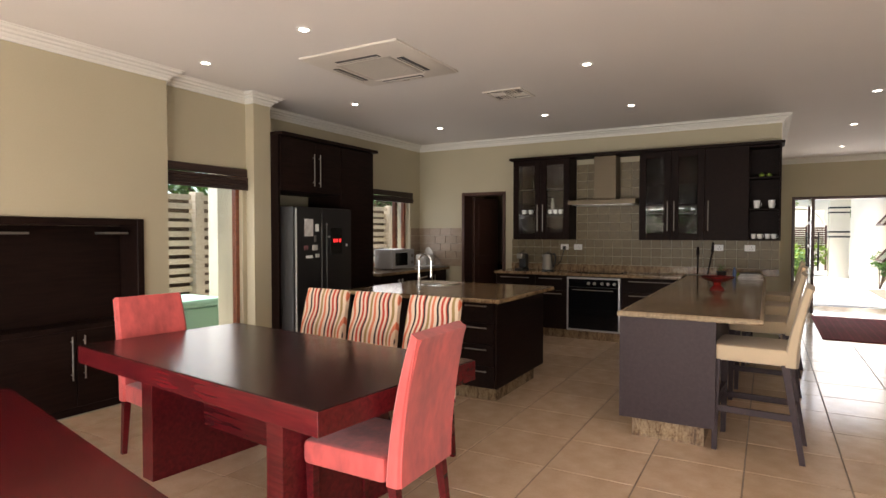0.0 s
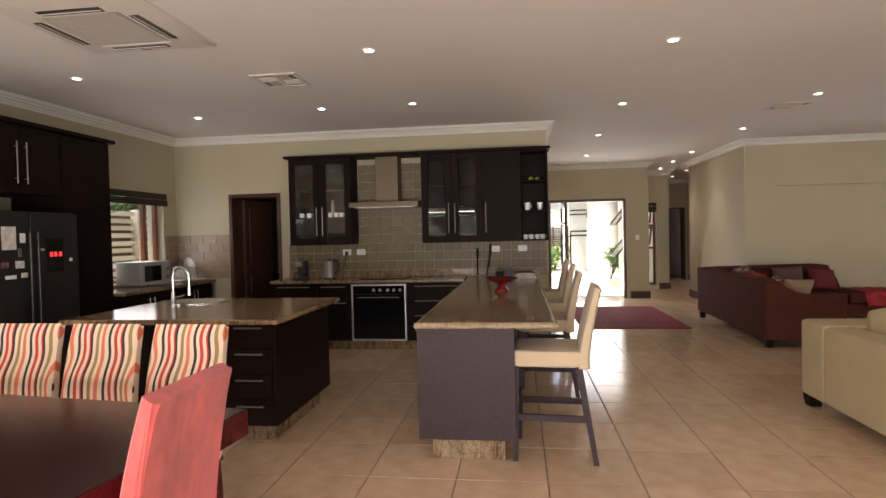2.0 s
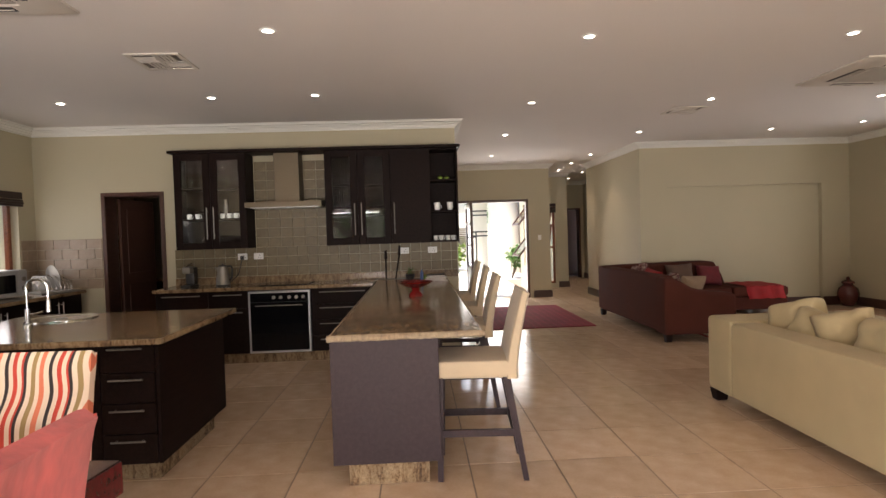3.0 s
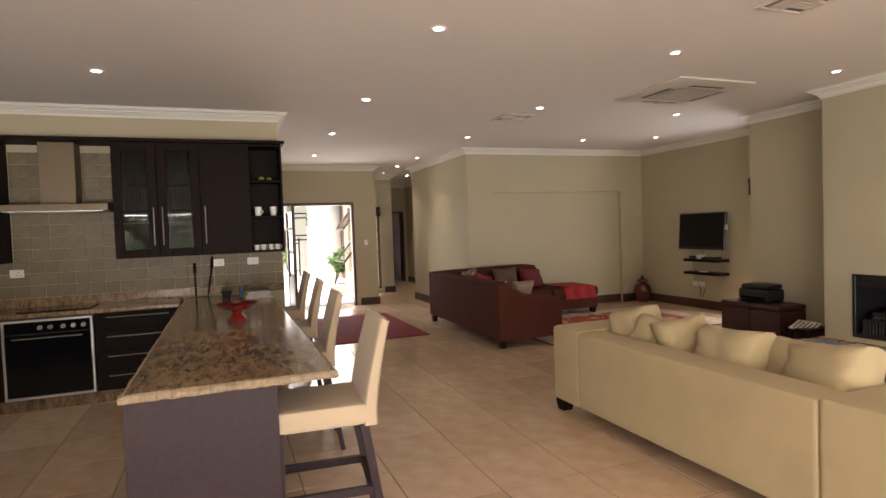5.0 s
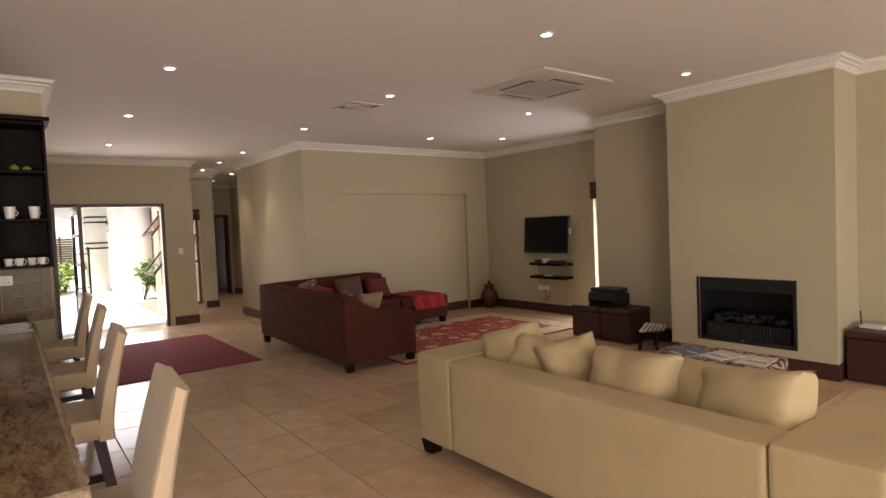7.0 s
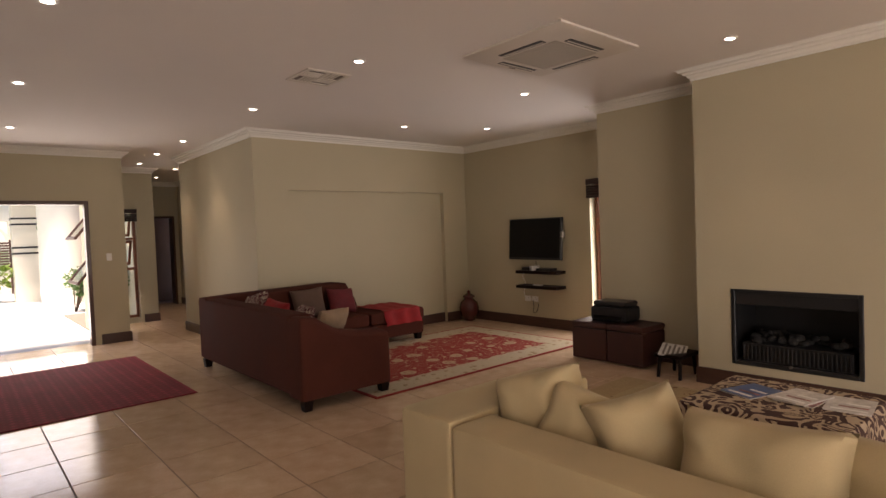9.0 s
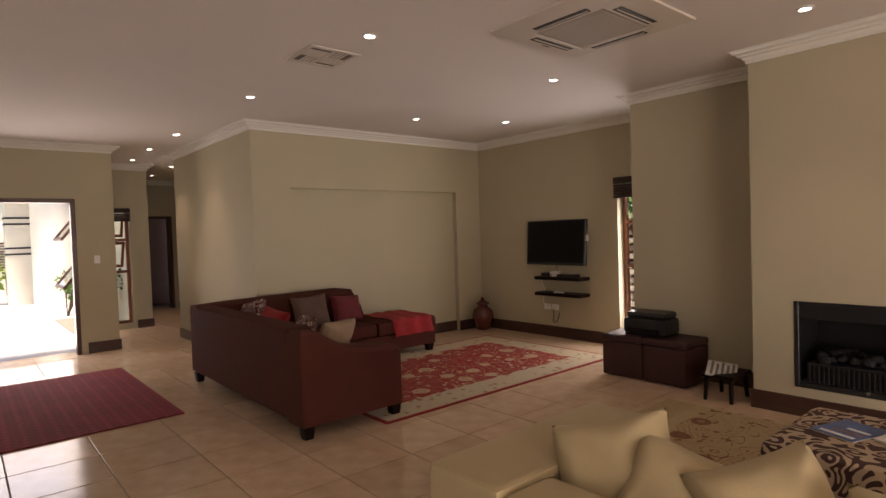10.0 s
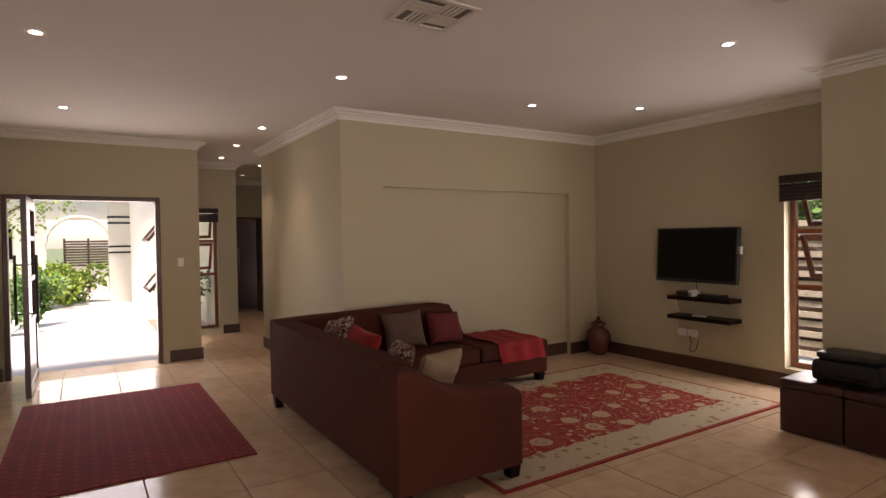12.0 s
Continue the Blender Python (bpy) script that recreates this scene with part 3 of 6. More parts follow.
w1 = window("window_1", "y", -4.75, -4.69, 4.08, 4.99, 0.02, 2.1, [], "tall reddish wooden window in the dining area")
pane("y", -4.72, 4.13, 4.94, 0.07, 2.05, w1)
blind("y", -4.64, 4.06, 5.03, 1.89, 2.11, "dark bamboo blind drawn up over the dining window")
w2 = window("window_2", "y", -5.1, -5.04, 7.55, 8.7, 0.93, 2.1, [], "reddish wooden kitchen window over the counter")
part("mullion", boxes(((-5.1, 8.4, 0.98), (-5.04, 8.46, 2.05)), bevel=0.004), FRAMEWOOD, w2)
pane("y", -5.07, 7.6, 8.4, 0.98, 2.05, w2)
pane("y", -5.07, 8.46, 8.65, 0.98, 2.05, w2)
blind("y", -4.95, 7.5, 8.74, 1.93, 2.1, "dark bamboo blind drawn up over the kitchen window")
w3 = window("window_3", "y", 7.45, 7.51, 8.12, 8.8, 0.2, 2.13, [1.02, 1.58], "tall reddish wooden living room window with open sashes")
pane("y", 7.48, 8.17, 8.75, 0.25, 0.995, w3)
for z, h in ((1.995, 0.4), (1.545, 0.5)):
    sash(w3, pose(7.53, 8.46, z, 0, 0, 90) @ pose(0, 0, 0, 26, 0, 0).inverted(), 0.57, h)
blind("y", 7.285, 8.05, 8.83, 1.88, 2.14, "dark bamboo blind drawn up over the living room window")
w4 = window("window_4", "x", 16.1, 16.16, 2.8, 3.3, 0.1, 2.13, [1.02, 1.58], "tall reddish wooden hall window with open sashes")
pane("x", 16.13, 2.85, 3.25, 0.15, 0.995, w4)
for z, h in ((1.995, 0.4), (1.545, 0.5)):
    sash(w4, pose(3.05, 16.18, z) @ pose(0, 0, 0, 26, 0, 0), 0.4, h)
blind("x", 15.955, 2.78, 3.31, 1.9, 2.13, "dark bamboo blind drawn up over the hall window")
w5 = window("window_5", "y", 2.5, 2.56, 14.75, 15.75, 0.6, 2.1, [1.35], "dark wooden side window with sashes propped open")
for z, h in ((2.03, 0.55), (1.3, 0.55)):
    sash(w5, pose(2.48, 15.25, z, 0, 0, 90) @ pose(0, 0, 0, 38, 0, 0), 0.9, h, DOORWOOD)

# entrance: frame and the pivot leaf standing open
e1 = structure("door_1", frame_rect(bmesh.new(), "x", 13.985, 14.12, 0.58, 2.22, 0, 2.15, 0.055, False), DOORWOOD, "dark wooden entrance door frame", "door")
leaf = thing("entrance_door", pose(0.87, 12.87, 0.012), "dark wooden glazed pivot door standing wide open", "door")
part("frame", frame_rect(bmesh.new(), "y", -0.025, 0.025, 0, 1.18, 0, 2.06, 0.12), DOORWOOD, leaf)
for z in (0.72, 1.16, 1.6):
    part("rail", boxes(((-0.022, 0.12, z), (0.022, 1.06, z + 0.05)), bevel=0.004), DOORWOOD, leaf)
part("panel", boxes(((-0.012, 0.12, 0.12), (0.012, 1.06, 0.72))), DOORWOOD, leaf)
for z0, z1 in ((0.77, 1.16), (1.21, 1.6), (1.65, 1.94)):
    pane("y", 0, 0.12, 1.06, z0, z1, leaf)
for s in (-1, 1):
    hnd = part("pull_handle", tube(bmesh.new(), (s * 0.09, 0.1, 0.75), (s * 0.09, 0.1, 1.45), 0.014), BLACK, leaf, "long dark pull handle")
    for z in (0.85, 1.35):
        part("standoff", tube(bmesh.new(), (s * 0.024, 0.1, z), (s * 0.09, 0.1, z), 0.009), BLACK, hnd)

# pantry and passage doors
structure("door_2", frame_rect(bmesh.new(), "x", 8.985, 9.27, -4.14, -3.37, 0, 2.09, 0.05, False), DOORWOOD, "dark reddish wooden pantry door frame", "door")
pl = thing("pantry_door", pose(-4.08, 9.3, 0.01, 0, 0, 82), "dark wooden panel door standing open in the pantry", "door")
part("leaf", boxes(((0, -0.02, 0), (0.72, 0.02, 2.02)), bevel=0.004), DOORWOOD, pl)
for z0, z1 in ((0.15, 0.9), (1.05, 1.9)):
    part("panel", boxes(((0.12, -0.026, z0), (0.6, 0.026, z1)), bevel=0.01), DOORWOOD, pl)
pc = thing("pantry_counter", pose(-3.4, 10.6, 0), "dark wooden pantry counter with a pale top", "cabinet")
part("body", boxes(((-0.9, 0, 0.1), (0.75, 0.6, 0.86)), bevel=0.004), DARKWOOD, pc)
part("plinth", boxes(((-0.9, 0.05, 0), (0.75, 0.6, 0.1))), GRANITE, pc)
part("top", boxes(((-0.92, -0.03, 0.86), (0.77, 0.6, 0.9)), bevel=0.006), GRANITE, pc)
structure("door_3", frame_rect(bmesh.new(), "x", 18.685, 18.97, 4.13, 4.73, 0, 2.1, 0.05, False), DOORWOOD, "dark wooden passage door frame", "door")
wr = thing("wardrobe", pose(4.4, 19.75, 0), "dark wooden wardrobe seen through the passage door", "wardrobe")
part("body", boxes(((-0.8, 0, 0), (0.8, 0.6, 2.3)), bevel=0.004), DOORWOOD, wr)
for x in (-0.79, 0.01):
    d = part("door", boxes(((x, -0.02, 0.08), (x + 0.78, 0, 2.28)), bevel=0.004), DOORWOOD, wr)
    part("handle", tube(bmesh.new(), (0.06 if x > 0 else -0.06, -0.05, 0.9), (0.06 if x > 0 else -0.06, -0.05, 1.4), 0.008), STEEL, d)


# ---- ceiling fixtures ----
def downlight(x, y):
    t = thing("downlight", pose(x, y, H), "small round white recessed ceiling downlight, switched on", "ceiling light", "ceiling downlights")
    part("trim", spin(bmesh.new(), [(0.034, -0.002), (0.036, -0.008), (0.052, -0.008), (0.056, -0.001), (0.056, 0.0), (0.034, 0.0)]), WHITE, t)
    part("bulb", spin(bmesh.new(), [(0.0, -0.006), (0.02, -0.0055), (0.035, -0.003), (0.035, -0.001)]), LAMP, t, "glowing lamp glass")
    return t


d0 = downlight(-2.73, 3.9)
for x, y in ((-4.03, 4.08), (-3.9, 5.95), (-3.8, 7.7), (-2.24, 7.58), (-1.2, 5.73), (-1.2, 7.56), (1.13, 5.95), (1.13, 8.1), (1.15, 10.18), (1.24, 12.45), (3.2, 5.97), (3.2, 8.1), (3.19, 10.19), (3.18, 12.59),
             (3.2, 14.0), (3.25, 15.3), (4.02, 15.95), (4.09, 17.57), (5.23, 6.05), (5.23, 8.11), (5.24, 10.19), (6.34, 9.75)):
    copy_thing(d0, pose(x, y, H))


def cassette(x, y):
    t = thing("ceiling_air_conditioner", pose(x, y, H), "off-white square ceiling cassette air conditioner with four slots", "air conditioner", "ceiling cassettes")
    bm = bmesh.new()
    vs = []
    for a, z in ((0.49, 0.0), (0.49, -0.016), (0.42, -0.042), (0.275, -0.046), (0.265, -0.036)):
        vs.append([bm.verts.new((sx * a, sy * a, z)) for sx, sy in ((-1, -1), (1, -1), (1, 1), (-1, 1))])
    for a, b in zip(vs, vs[1:]):
        for i in range(4):
            bm.faces.new((a[i], a[(i + 1) % 4], b[(i + 1) % 4], b[i]))
    part("panel", bm, ACWHITE, t)
    g = part("grille", boxes(((-0.262, -0.262, -0.044), (0.262, 0.262, -0.03)), bevel=0.006), ACGRILLE, t)
    for i in range(24):
        y0 = -0.24 + i * 0.02
        part("slat", boxes(((-0.24, y0, -0.0465), (0.24, y0 + 0.012, -0.043))), ACGRILLE, g)
    part("badge", boxes(((-0.035, 0.385, -0.0455), (0.035, 0.4, -0.042))), VENTBACK, t)
    for k in range(4):
        q = pose(0, 0, 0, 0, 0, 90 * k)
        bm = bmesh.new()
        box(bm, (-0.21, 0.3, -0.0475), (0.21, 0.362, -0.040), 0, m=q)
        s = part("slot", bm, BLACK, t, "dark air outlet slot")
        part("flap", box(bmesh.new(), (-0.205, 0.324, -0.054), (0.205, 0.334, -0.0485), 0.002, 1, q), ACWHITE, s)
    return t


ac = cassette(-2.75, 4.87)
copy_thing(ac, pose(4.3, 7.05, H))


def vent(x, y, w=0.36):
    t = thing("ceiling_vent", pose(x, y, H), "square off-white four-way ceiling air vent", "vent", "ceiling vents")
    h = w / 2
    part("frame", boxes(((-h, -h, -0.012), (h, -h + 0.035, 0)), ((-h, h - 0.035, -0.012), (h, h, 0)), ((-h, -h + 0.035, -0.012), (-h + 0.035, h - 0.035, 0)), ((h - 0.035, -h + 0.035, -0.012), (h, h - 0.035, 0)), bevel=0.003), ACWHITE, t)
    # Grey sheet on the ceiling plane, coloured as the shade between the slats.
    part("gap_shade", boxes(((-h + 0.03, -h + 0.03, -0.002), (h - 0.03, h - 0.03, -0.0005))), VENTBACK, t)
    part("divider", boxes(((-0.008, -h + 0.035, -0.011), (0.008, h - 0.035, -0.003)), ((-h + 0.035, -0.008, -0.011), (h - 0.035, 0.008, -0.003))), ACWHITE, t)
    for qx in (-1, 1):
        for qy in (-1, 1):
            for i in range(4):
                a = 0.02 + i * 0.031
                if qx * qy > 0:
                    b = boxes(((min(qx * 0.012, qx * (h - 0.037)), qy * a - 0.009, -0.01), (max(qx * 0.012, qx * (h - 0.037)), qy * a + 0.009, -0.004)))
                else:
                    b = boxes(((qx * a - 0.009, min(qy * 0.012, qy * (h - 0.037)), -0.01), (qx * a + 0.009, max(qy * 0.012, qy * (h - 0.037)), -0.004)))
                part("slat", b, ACWHITE, t)
    return t


v0 = vent(-2.2, 6.38, 0.42)
copy_thing(v0, pose(3.16, 8.69, H))
copy_thing(v0, pose(3.2, 4.85, H))


# ---- kitchen ----
def bar_handle(parent, a, b, off):
    """A steel bar pull on two posts, standing off along 'off'."""
    a, b, off = Vector(a), Vector(b), Vector(off)
    bm = tube(bmesh.new(), a + off, b + off, 0.006, seg=8)
    for f in (0.12, 0.88):
        p = a.lerp(b, f)
        tube(bm, p, p + off, 0.004, seg=8)
    return part("handle", bm, STEEL, parent, "brushed steel bar handle")


def base_unit(x0, x1, drawers, m, label, depth=0.58, h=0.86, foot=0.12):
    """A floor cupboard in local space: front at y = 0, drawers a list of shares, or 'door'."""
    t = thing("base_cabinet", m, label, "cabinet", "kitchen base cabinets")
    part("body", boxes(((x0 + 0.002, 0.02, foot), (x1 - 0.002, depth, h))), DARKWOOD, t)
    if drawers == "door":
        n = max(1, round((x1 - x0) / 0.45))
        for i in range(n):
            a, b = x0 + (x1 - x0) * i / n + 0.003, x0 + (x1 - x0) * (i + 1) / n - 0.003
            d = part("door", boxes(((a, 0, foot + 0.003), (b, 0.02, h - 0.003)), bevel=0.003), DARKWOOD, t)
            hx = b - 0.04 if i % 2 == 0 else a + 0.04
            bar_handle(d, (hx, 0, h - 0.28), (hx, 0, h - 0.06), (0, -0.03, 0))
    else:
        z = h
        for s in drawers:
            z2 = z - (h - foot) * s
            d = part("drawer", boxes(((x0 + 0.003, 0, z2 + 0.003), (x1 - 0.003, 0.02, z - 0.003)), bevel=0.003), DARKWOOD, t)
            q = min(0.3, (x1 - x0) * 0.36)
            mid = (x0 + x1) / 2
            bar_handle(d, (mid - q, 0, z - 0.045), (mid + q, 0, z - 0.045), (0, -0.03, 0))
            z = z2
    return t


back = pose(0, 8.4, 0)
four = (0.25, 0.25, 0.25, 0.25)
base_unit(-3.26, -2.66, (0.28, 0.72), back, "dark wooden kitchen base cabinet with drawer and door")
base_unit(-2.66, -2.2, (0.28, 0.72), back, "dark wooden kitchen base cabinet with drawer and door")
base_unit(-1.48, -0.74, four, back, "dark wooden kitchen drawer cabinet with four steel handles")
west = pose(-4.33, 0, 0, 0, 0, 90)
base_unit(7.02, 7.92, "door", west, "dark wooden double-door base cabinet under the kitchen window")
base_unit(7.92, 8.82, "door", west, "dark wooden double-door base cabinet under the kitchen window")
single("plinth", boxes(((-3.24, 8.46, 0), (-0.72, 8.52, 0.12))), GRANITE, "speckled brown granite kick plinth under the cabinets", "plinth")
single("worktop", boxes(((-3.28, 8.37, 0.86), (-0.745, 8.98, 0.9)), bevel=0.008), GRANITE, "polished brown granite kitchen worktop along the wall", "worktop")
single("upstand", boxes(((-3.26, 8.98, 0.9), (0.3, 8.998, 0.99)), bevel=0.003), GRANITE, "polished brown granite upstand behind the worktop", "upstand")
single("worktop", boxes(((-4.94, 6.99, 0.86), (-4.29, 8.86, 0.9)), bevel=0.008), GRANITE, "polished granite worktop under the kitchen window", "worktop")

ov = thing("oven", pose(-1.84, 8.38, 0), "built-in black glass oven with pale metal surround", "oven")
part("body", boxes(((-0.355, 0.03, 0.12), (0.355, 0.58, 0.86))), BLACK, ov)
part("surround", frame_rect(bmesh.new(), "x", -0.005, 0.03, -0.355, 0.355, 0.125, 0.845, 0.022), ALU, ov, "pale aluminium surround")
part("control_panel", boxes(((-0.333, 0.0, 0.72), (0.333, 0.03, 0.823)), bevel=0.004), BLACKGLASS, ov)
dr = part("door", boxes(((-0.333, -0.004, 0.15), (0.333, 0.03, 0.712)), bevel=0.004), BLACKGLASS, ov)
bar_handle(dr, (-0.27, -0.004, 0.68), (0.27, -0.004, 0.68), (0, -0.035, 0))
for x in (-0.06, 0.02, 0.12, 0.2, 0.28):
    part("knob", tube(bmesh.new(), (x, -0.022, 0.77), (x, 0.0, 0.77), 0.02, seg=16), STEEL, ov)


def wall_cab(x0, x1, doors, label, reeded=False):
    """A wall cupboard; doors: (share, 'glass' or 'wood', side of the handle)."""
    z0, z1, yf = 1.35, 2.5, 8.67
    t = thing("wall_cabinet", pose(0, 0, 0), label, "cabinet", "kitchen wall cabinets")
    b = boxes(((x0, yf, z0), (x0 + 0.02, 8.99, z1)), ((x1 - 0.02, yf, z0), (x1, 8.99, z1)), ((x0 + 0.02, yf, z0), (x1 - 0.02, 8.99, z0 + 0.02)), ((x0 + 0.02, yf, z1 - 0.02), (x1 - 0.02, 8.99, z1)), ((x0 + 0.02, 8.975, z0 + 0.02), (x1 - 0.02, 8.99, z1 - 0.02)))
    part("body", b, DARKWOOD, t)
    for z in (1.7, 2.08):
        part("shelf", boxes(((x0 + 0.02, yf + 0.03, z), (x1 - 0.02, 8.975, z + 0.018))), DARKWOOD, t)
    a = x0
    for share, kind, side in doors:
        e = a + (x1 - x0) * share
        if kind == "glass":
            d = part("door", frame_rect(bmesh.new(), "x", 8.645, 8.667, a + 0.002, e - 0.002, z0, z1, 0.085), DARKWOOD, t, "dark framed glass door")
            for c0, c1, gm, gl_ in ((z0 + 0.085, 1.79, GLASS, "clear glass pane"), (1.81, z1 - 0.085, REEDED, "dim reeded glass pane")) if reeded else ((z0 + 0.085, z1 - 0.085, GLASS, "clear glass pane"),):
                g = part("pane", boxes(((a + 0.087, 8.654, c0), (e - 0.087, 8.66, c1))), gm, d, gl_)
                g.visible_shadow = False
            for q in range(9 if reeded else 0):
                x = a + 0.095 + (e - a - 0.19) * q / 8
                g = part("reed", tube(bmesh.new(), (x, 8.655, 1.815), (x, 8.655, z1 - 0.09), 0.006, seg=6), REEDED, d)
                g.visible_shadow = False
            if reeded:
                part("glazing_bar", boxes(((a + 0.087, 8.65, 1.79), (e - 0.087, 8.664, 1.81))), DARKWOOD, d)
        else:
            d = part("door", boxes(((a + 0.002, 8.645, z0), (e - 0.002, 8.667, z1)), bevel=0.003), DARKWOOD, t)
        hx = e - 0.04 if side == "r" else a + 0.04
        bar_handle(d, (hx, 8.645, z0 + 0.12), (hx, 8.645, z0 + 0.5), (0, -0.03, 0))
        a = e
    return t


wall_cab(-3.1, -2.25, [(0.5, "glass", "r"), (0.5, "glass", "l")], "dark wooden glass-fronted wall cabinet with crockery inside")
wall_cab(-1.31, -0.03, [(0.31, "glass", "r"), (0.31, "glass", "l"), (0.38, "wood", "l")], "dark wooden wall cabinet with two half-reeded glass doors", True)
os_ = thing("open_shelf_unit", pose(0, 0, 0), "dark wooden open shelf end unit with cups", "shelf unit")
part("side", boxes(((0.29, 8.67, 1.35), (0.308, 8.99, 2.5))), DARKWOOD, os_)
part("back", boxes(((-0.03, 8.975, 1.35), (0.29, 8.99, 2.5))), DARKWOOD, os_)
for z in (1.35, 1.72, 2.1, 2.48):
    part("shelf", boxes(((-0.03, 8.67, z), (0.29, 8.975, z + 0.02)), bevel=0.003), DARKWOOD, os_)
single("cabinet_top_moulding", boxes(((-3.15, 8.6, 2.502), (0.34, 8.99, 2.535)), bevel=0.006), DARKWOOD, "dark wooden top moulding above the wall cabinets", "moulding")

hood = thing("cooker_hood", pose(-1.78, 0, 0), "brushed steel chimney cooker hood on the tiled wall", "cooker hood")
bm = bmesh.new()
v = [bm.verts.new(c) for c in ((-0.45, 8.5, 1.83), (0.45, 8.5, 1.83), (0.45, 8.98, 1.83), (-0.45, 8.98, 1.83), (-0.45, 8.5, 1.89), (0.45, 8.5, 1.89), (0.45, 8.98, 1.92), (-0.45, 8.98, 1.92))]
for f in ((0, 1, 2, 3), (4, 5, 6, 7), (0, 1, 5, 4), (1, 2, 6, 5), (2, 3, 7, 6), (3, 0, 4, 7)):
    bm.faces.new([v[i] for i in f])
part("canopy", bm, HOODSTEEL, hood)
part("flue", boxes(((-0.15, 8.73, 1.9), (0.15, 8.985, 2.5)), bevel=0.004), HOODSTEEL, hood)
part("filter", boxes(((-0.4, 8.55, 1.822), (0.4, 8.93, 1.829))), ALU, hood)
single("hob", boxes(((-2.1, 8.47, 0.902), (-1.52, 8.9, 0.91)), bevel=0.003), BLACKGLASS, "black glass hob set in the granite worktop", "hob")

# tall unit and refrigerator
tall = thing("tall_cabinet", pose(0, 0, 0), "tall dark wooden cabinet surround above the refrigerator", "cabinet")
part("side", boxes(((-4.94, 5.28, 0), (-4.42, 5.31, 2.5))), DARKWOOD, tall)
part("larder", boxes(((-4.94, 6.3, 0), (-4.42, 6.97, 2.5))), DARKWOOD, tall)
part("larder_door", boxes(((-4.42, 6.31, 0.1), (-4.4, 6.96, 2.49)), bevel=0.003), DARKWOOD, tall)
part("top_box", boxes(((-4.94, 5.31, 1.9), (-4.42, 6.3, 2.5))), DARKWOOD, tall)
for a, b, hy in ((5.31, 5.85, 5.8), (5.855, 6.3, 5.9)):
    d = part("door", boxes(((-4.42, a, 1.91), (-4.4, b, 2.49)), bevel=0.003), DARKWOOD, tall)
    bar_handle(d, (-4.4, hy, 1.98), (-4.4, hy, 2.35), (0.03, 0, 0))
part("moulding", boxes(((-4.94, 5.28, 2.502), (-4.36, 7.02, 2.54)), bevel=0.006), DARKWOOD, tall)
fr = thing("refrigerator", pose(0, 0, 0), "dark steel side-by-side refrigerator with notes and magnets", "refrigerator")
part("body", boxes(((-4.92, 5.32, 0.02), (-4.24, 6.23, 1.73)), bevel=0.006), FRIDGE, fr)
part("grille", boxes(((-4.24, 5.34, 0.03), (-4.23, 6.21, 0.1))), BLACK, fr)
for a, b, hy in ((5.32, 5.7, 5.665), (5.71, 6.23, 5.745)):
    d = part("door", boxes(((-4.235, a, 0.11), (-4.185, b, 1.72)), bevel=0.012), FRIDGE, fr)
    part("handle", tube(tube(tube(bmesh.new(), (-4.145, hy, 0.6), (-4.145, hy, 1.55), 0.011), (-4.185, hy, 0.65), (-4.145, hy, 0.65), 0.008), (-4.185, hy, 1.5), (-4.145, hy, 1.5), 0.008), FRIDGE, d)
part("edge_trim", boxes(((-4.2, 5.308, 0.12), (-4.18, 5.318, 1.71))), STEEL, fr, "silver edge trim")
part("display", boxes(((-4.186, 5.85, 1.2), (-4.181, 6.05, 1.5)), bevel=0.002), BLACKGLASS, fr, "black water dispenser panel")
REDGLOW = glowing("red_display", (0.9, 0.03, 0.03), 0.7)
for iy in (5.9, 5.945, 6.0):
    part("indicator", boxes(((-4.1815, iy, 1.335), (-4.179, iy + 0.03, 1.375))), REDGLOW, fr, "red lit indicator")
for y, z, w, h, mt in ((5.43, 1.5, 0.13, 0.19, PAPER), (5.6, 1.5, 0.05, 0.08, WHITE), (5.42, 1.28, 0.06, 0.05, COVER), (5.55, 1.28, 0.08, 0.06, PAPER), (5.45, 1.18, 0.1, 0.03, WHITE), (5.6, 1.19, 0.06, 0.04, PAPER), (5.58, 1.38, 0.03, 0.07, STEEL), (5.8, 1.4, 0.04, 0.02, PAPER), (6.12, 1.3, 0.03, 0.03, WHITE)):
    single("fridge_magnet", boxes(((-4.184, y, z - h / 2), (-4.178, y + w, z + h / 2))), mt, "small paper or magnet on the refrigerator door", "magnet", group="fridge magnets")

# island
isl = thing("kitchen_island", pose(0, 0, 0), "dark wooden kitchen island with drawer stacks", "kitchen island")
part("carcass", boxes(((-3.12, 5.12, 0.14), (-1.78, 6.22, 0.87)), bevel=0.003), DARKWOOD, isl)
part("plinth", boxes(((-3.05, 5.24, 0), (-1.83, 6.15, 0.14))), GRANITE, isl, "speckled granite plinth")
part("end_panel", boxes(((-1.78, 5.11, 0.14), (-1.76, 6.23, 0.872)), bevel=0.003), DARKWOOD, isl)
for a, b in ((-3.12, -2.8), (-2.1, -1.78)):
    for i in range(4):
        z = 0.87 - (i + 1) * 0.1825
        d = part("drawer", boxes(((a + 0.003, 5.1, z + 0.003), (b - 0.003, 5.12, z + 0.1795)), bevel=0.003), DARKWOOD, isl)
        bar_handle(d, (a + 0.06, 5.1, z + 0.145), (b - 0.06, 5.1, z + 0.145), (0, -0.028, 0))
for a, b in ((-2.8, -2.45), (-2.45, -2.1)):
    part("door", boxes(((a + 0.003, 5.104, 0.143), (b - 0.003, 5.12, 0.867)), bevel=0.003), DARKWOOD, isl)
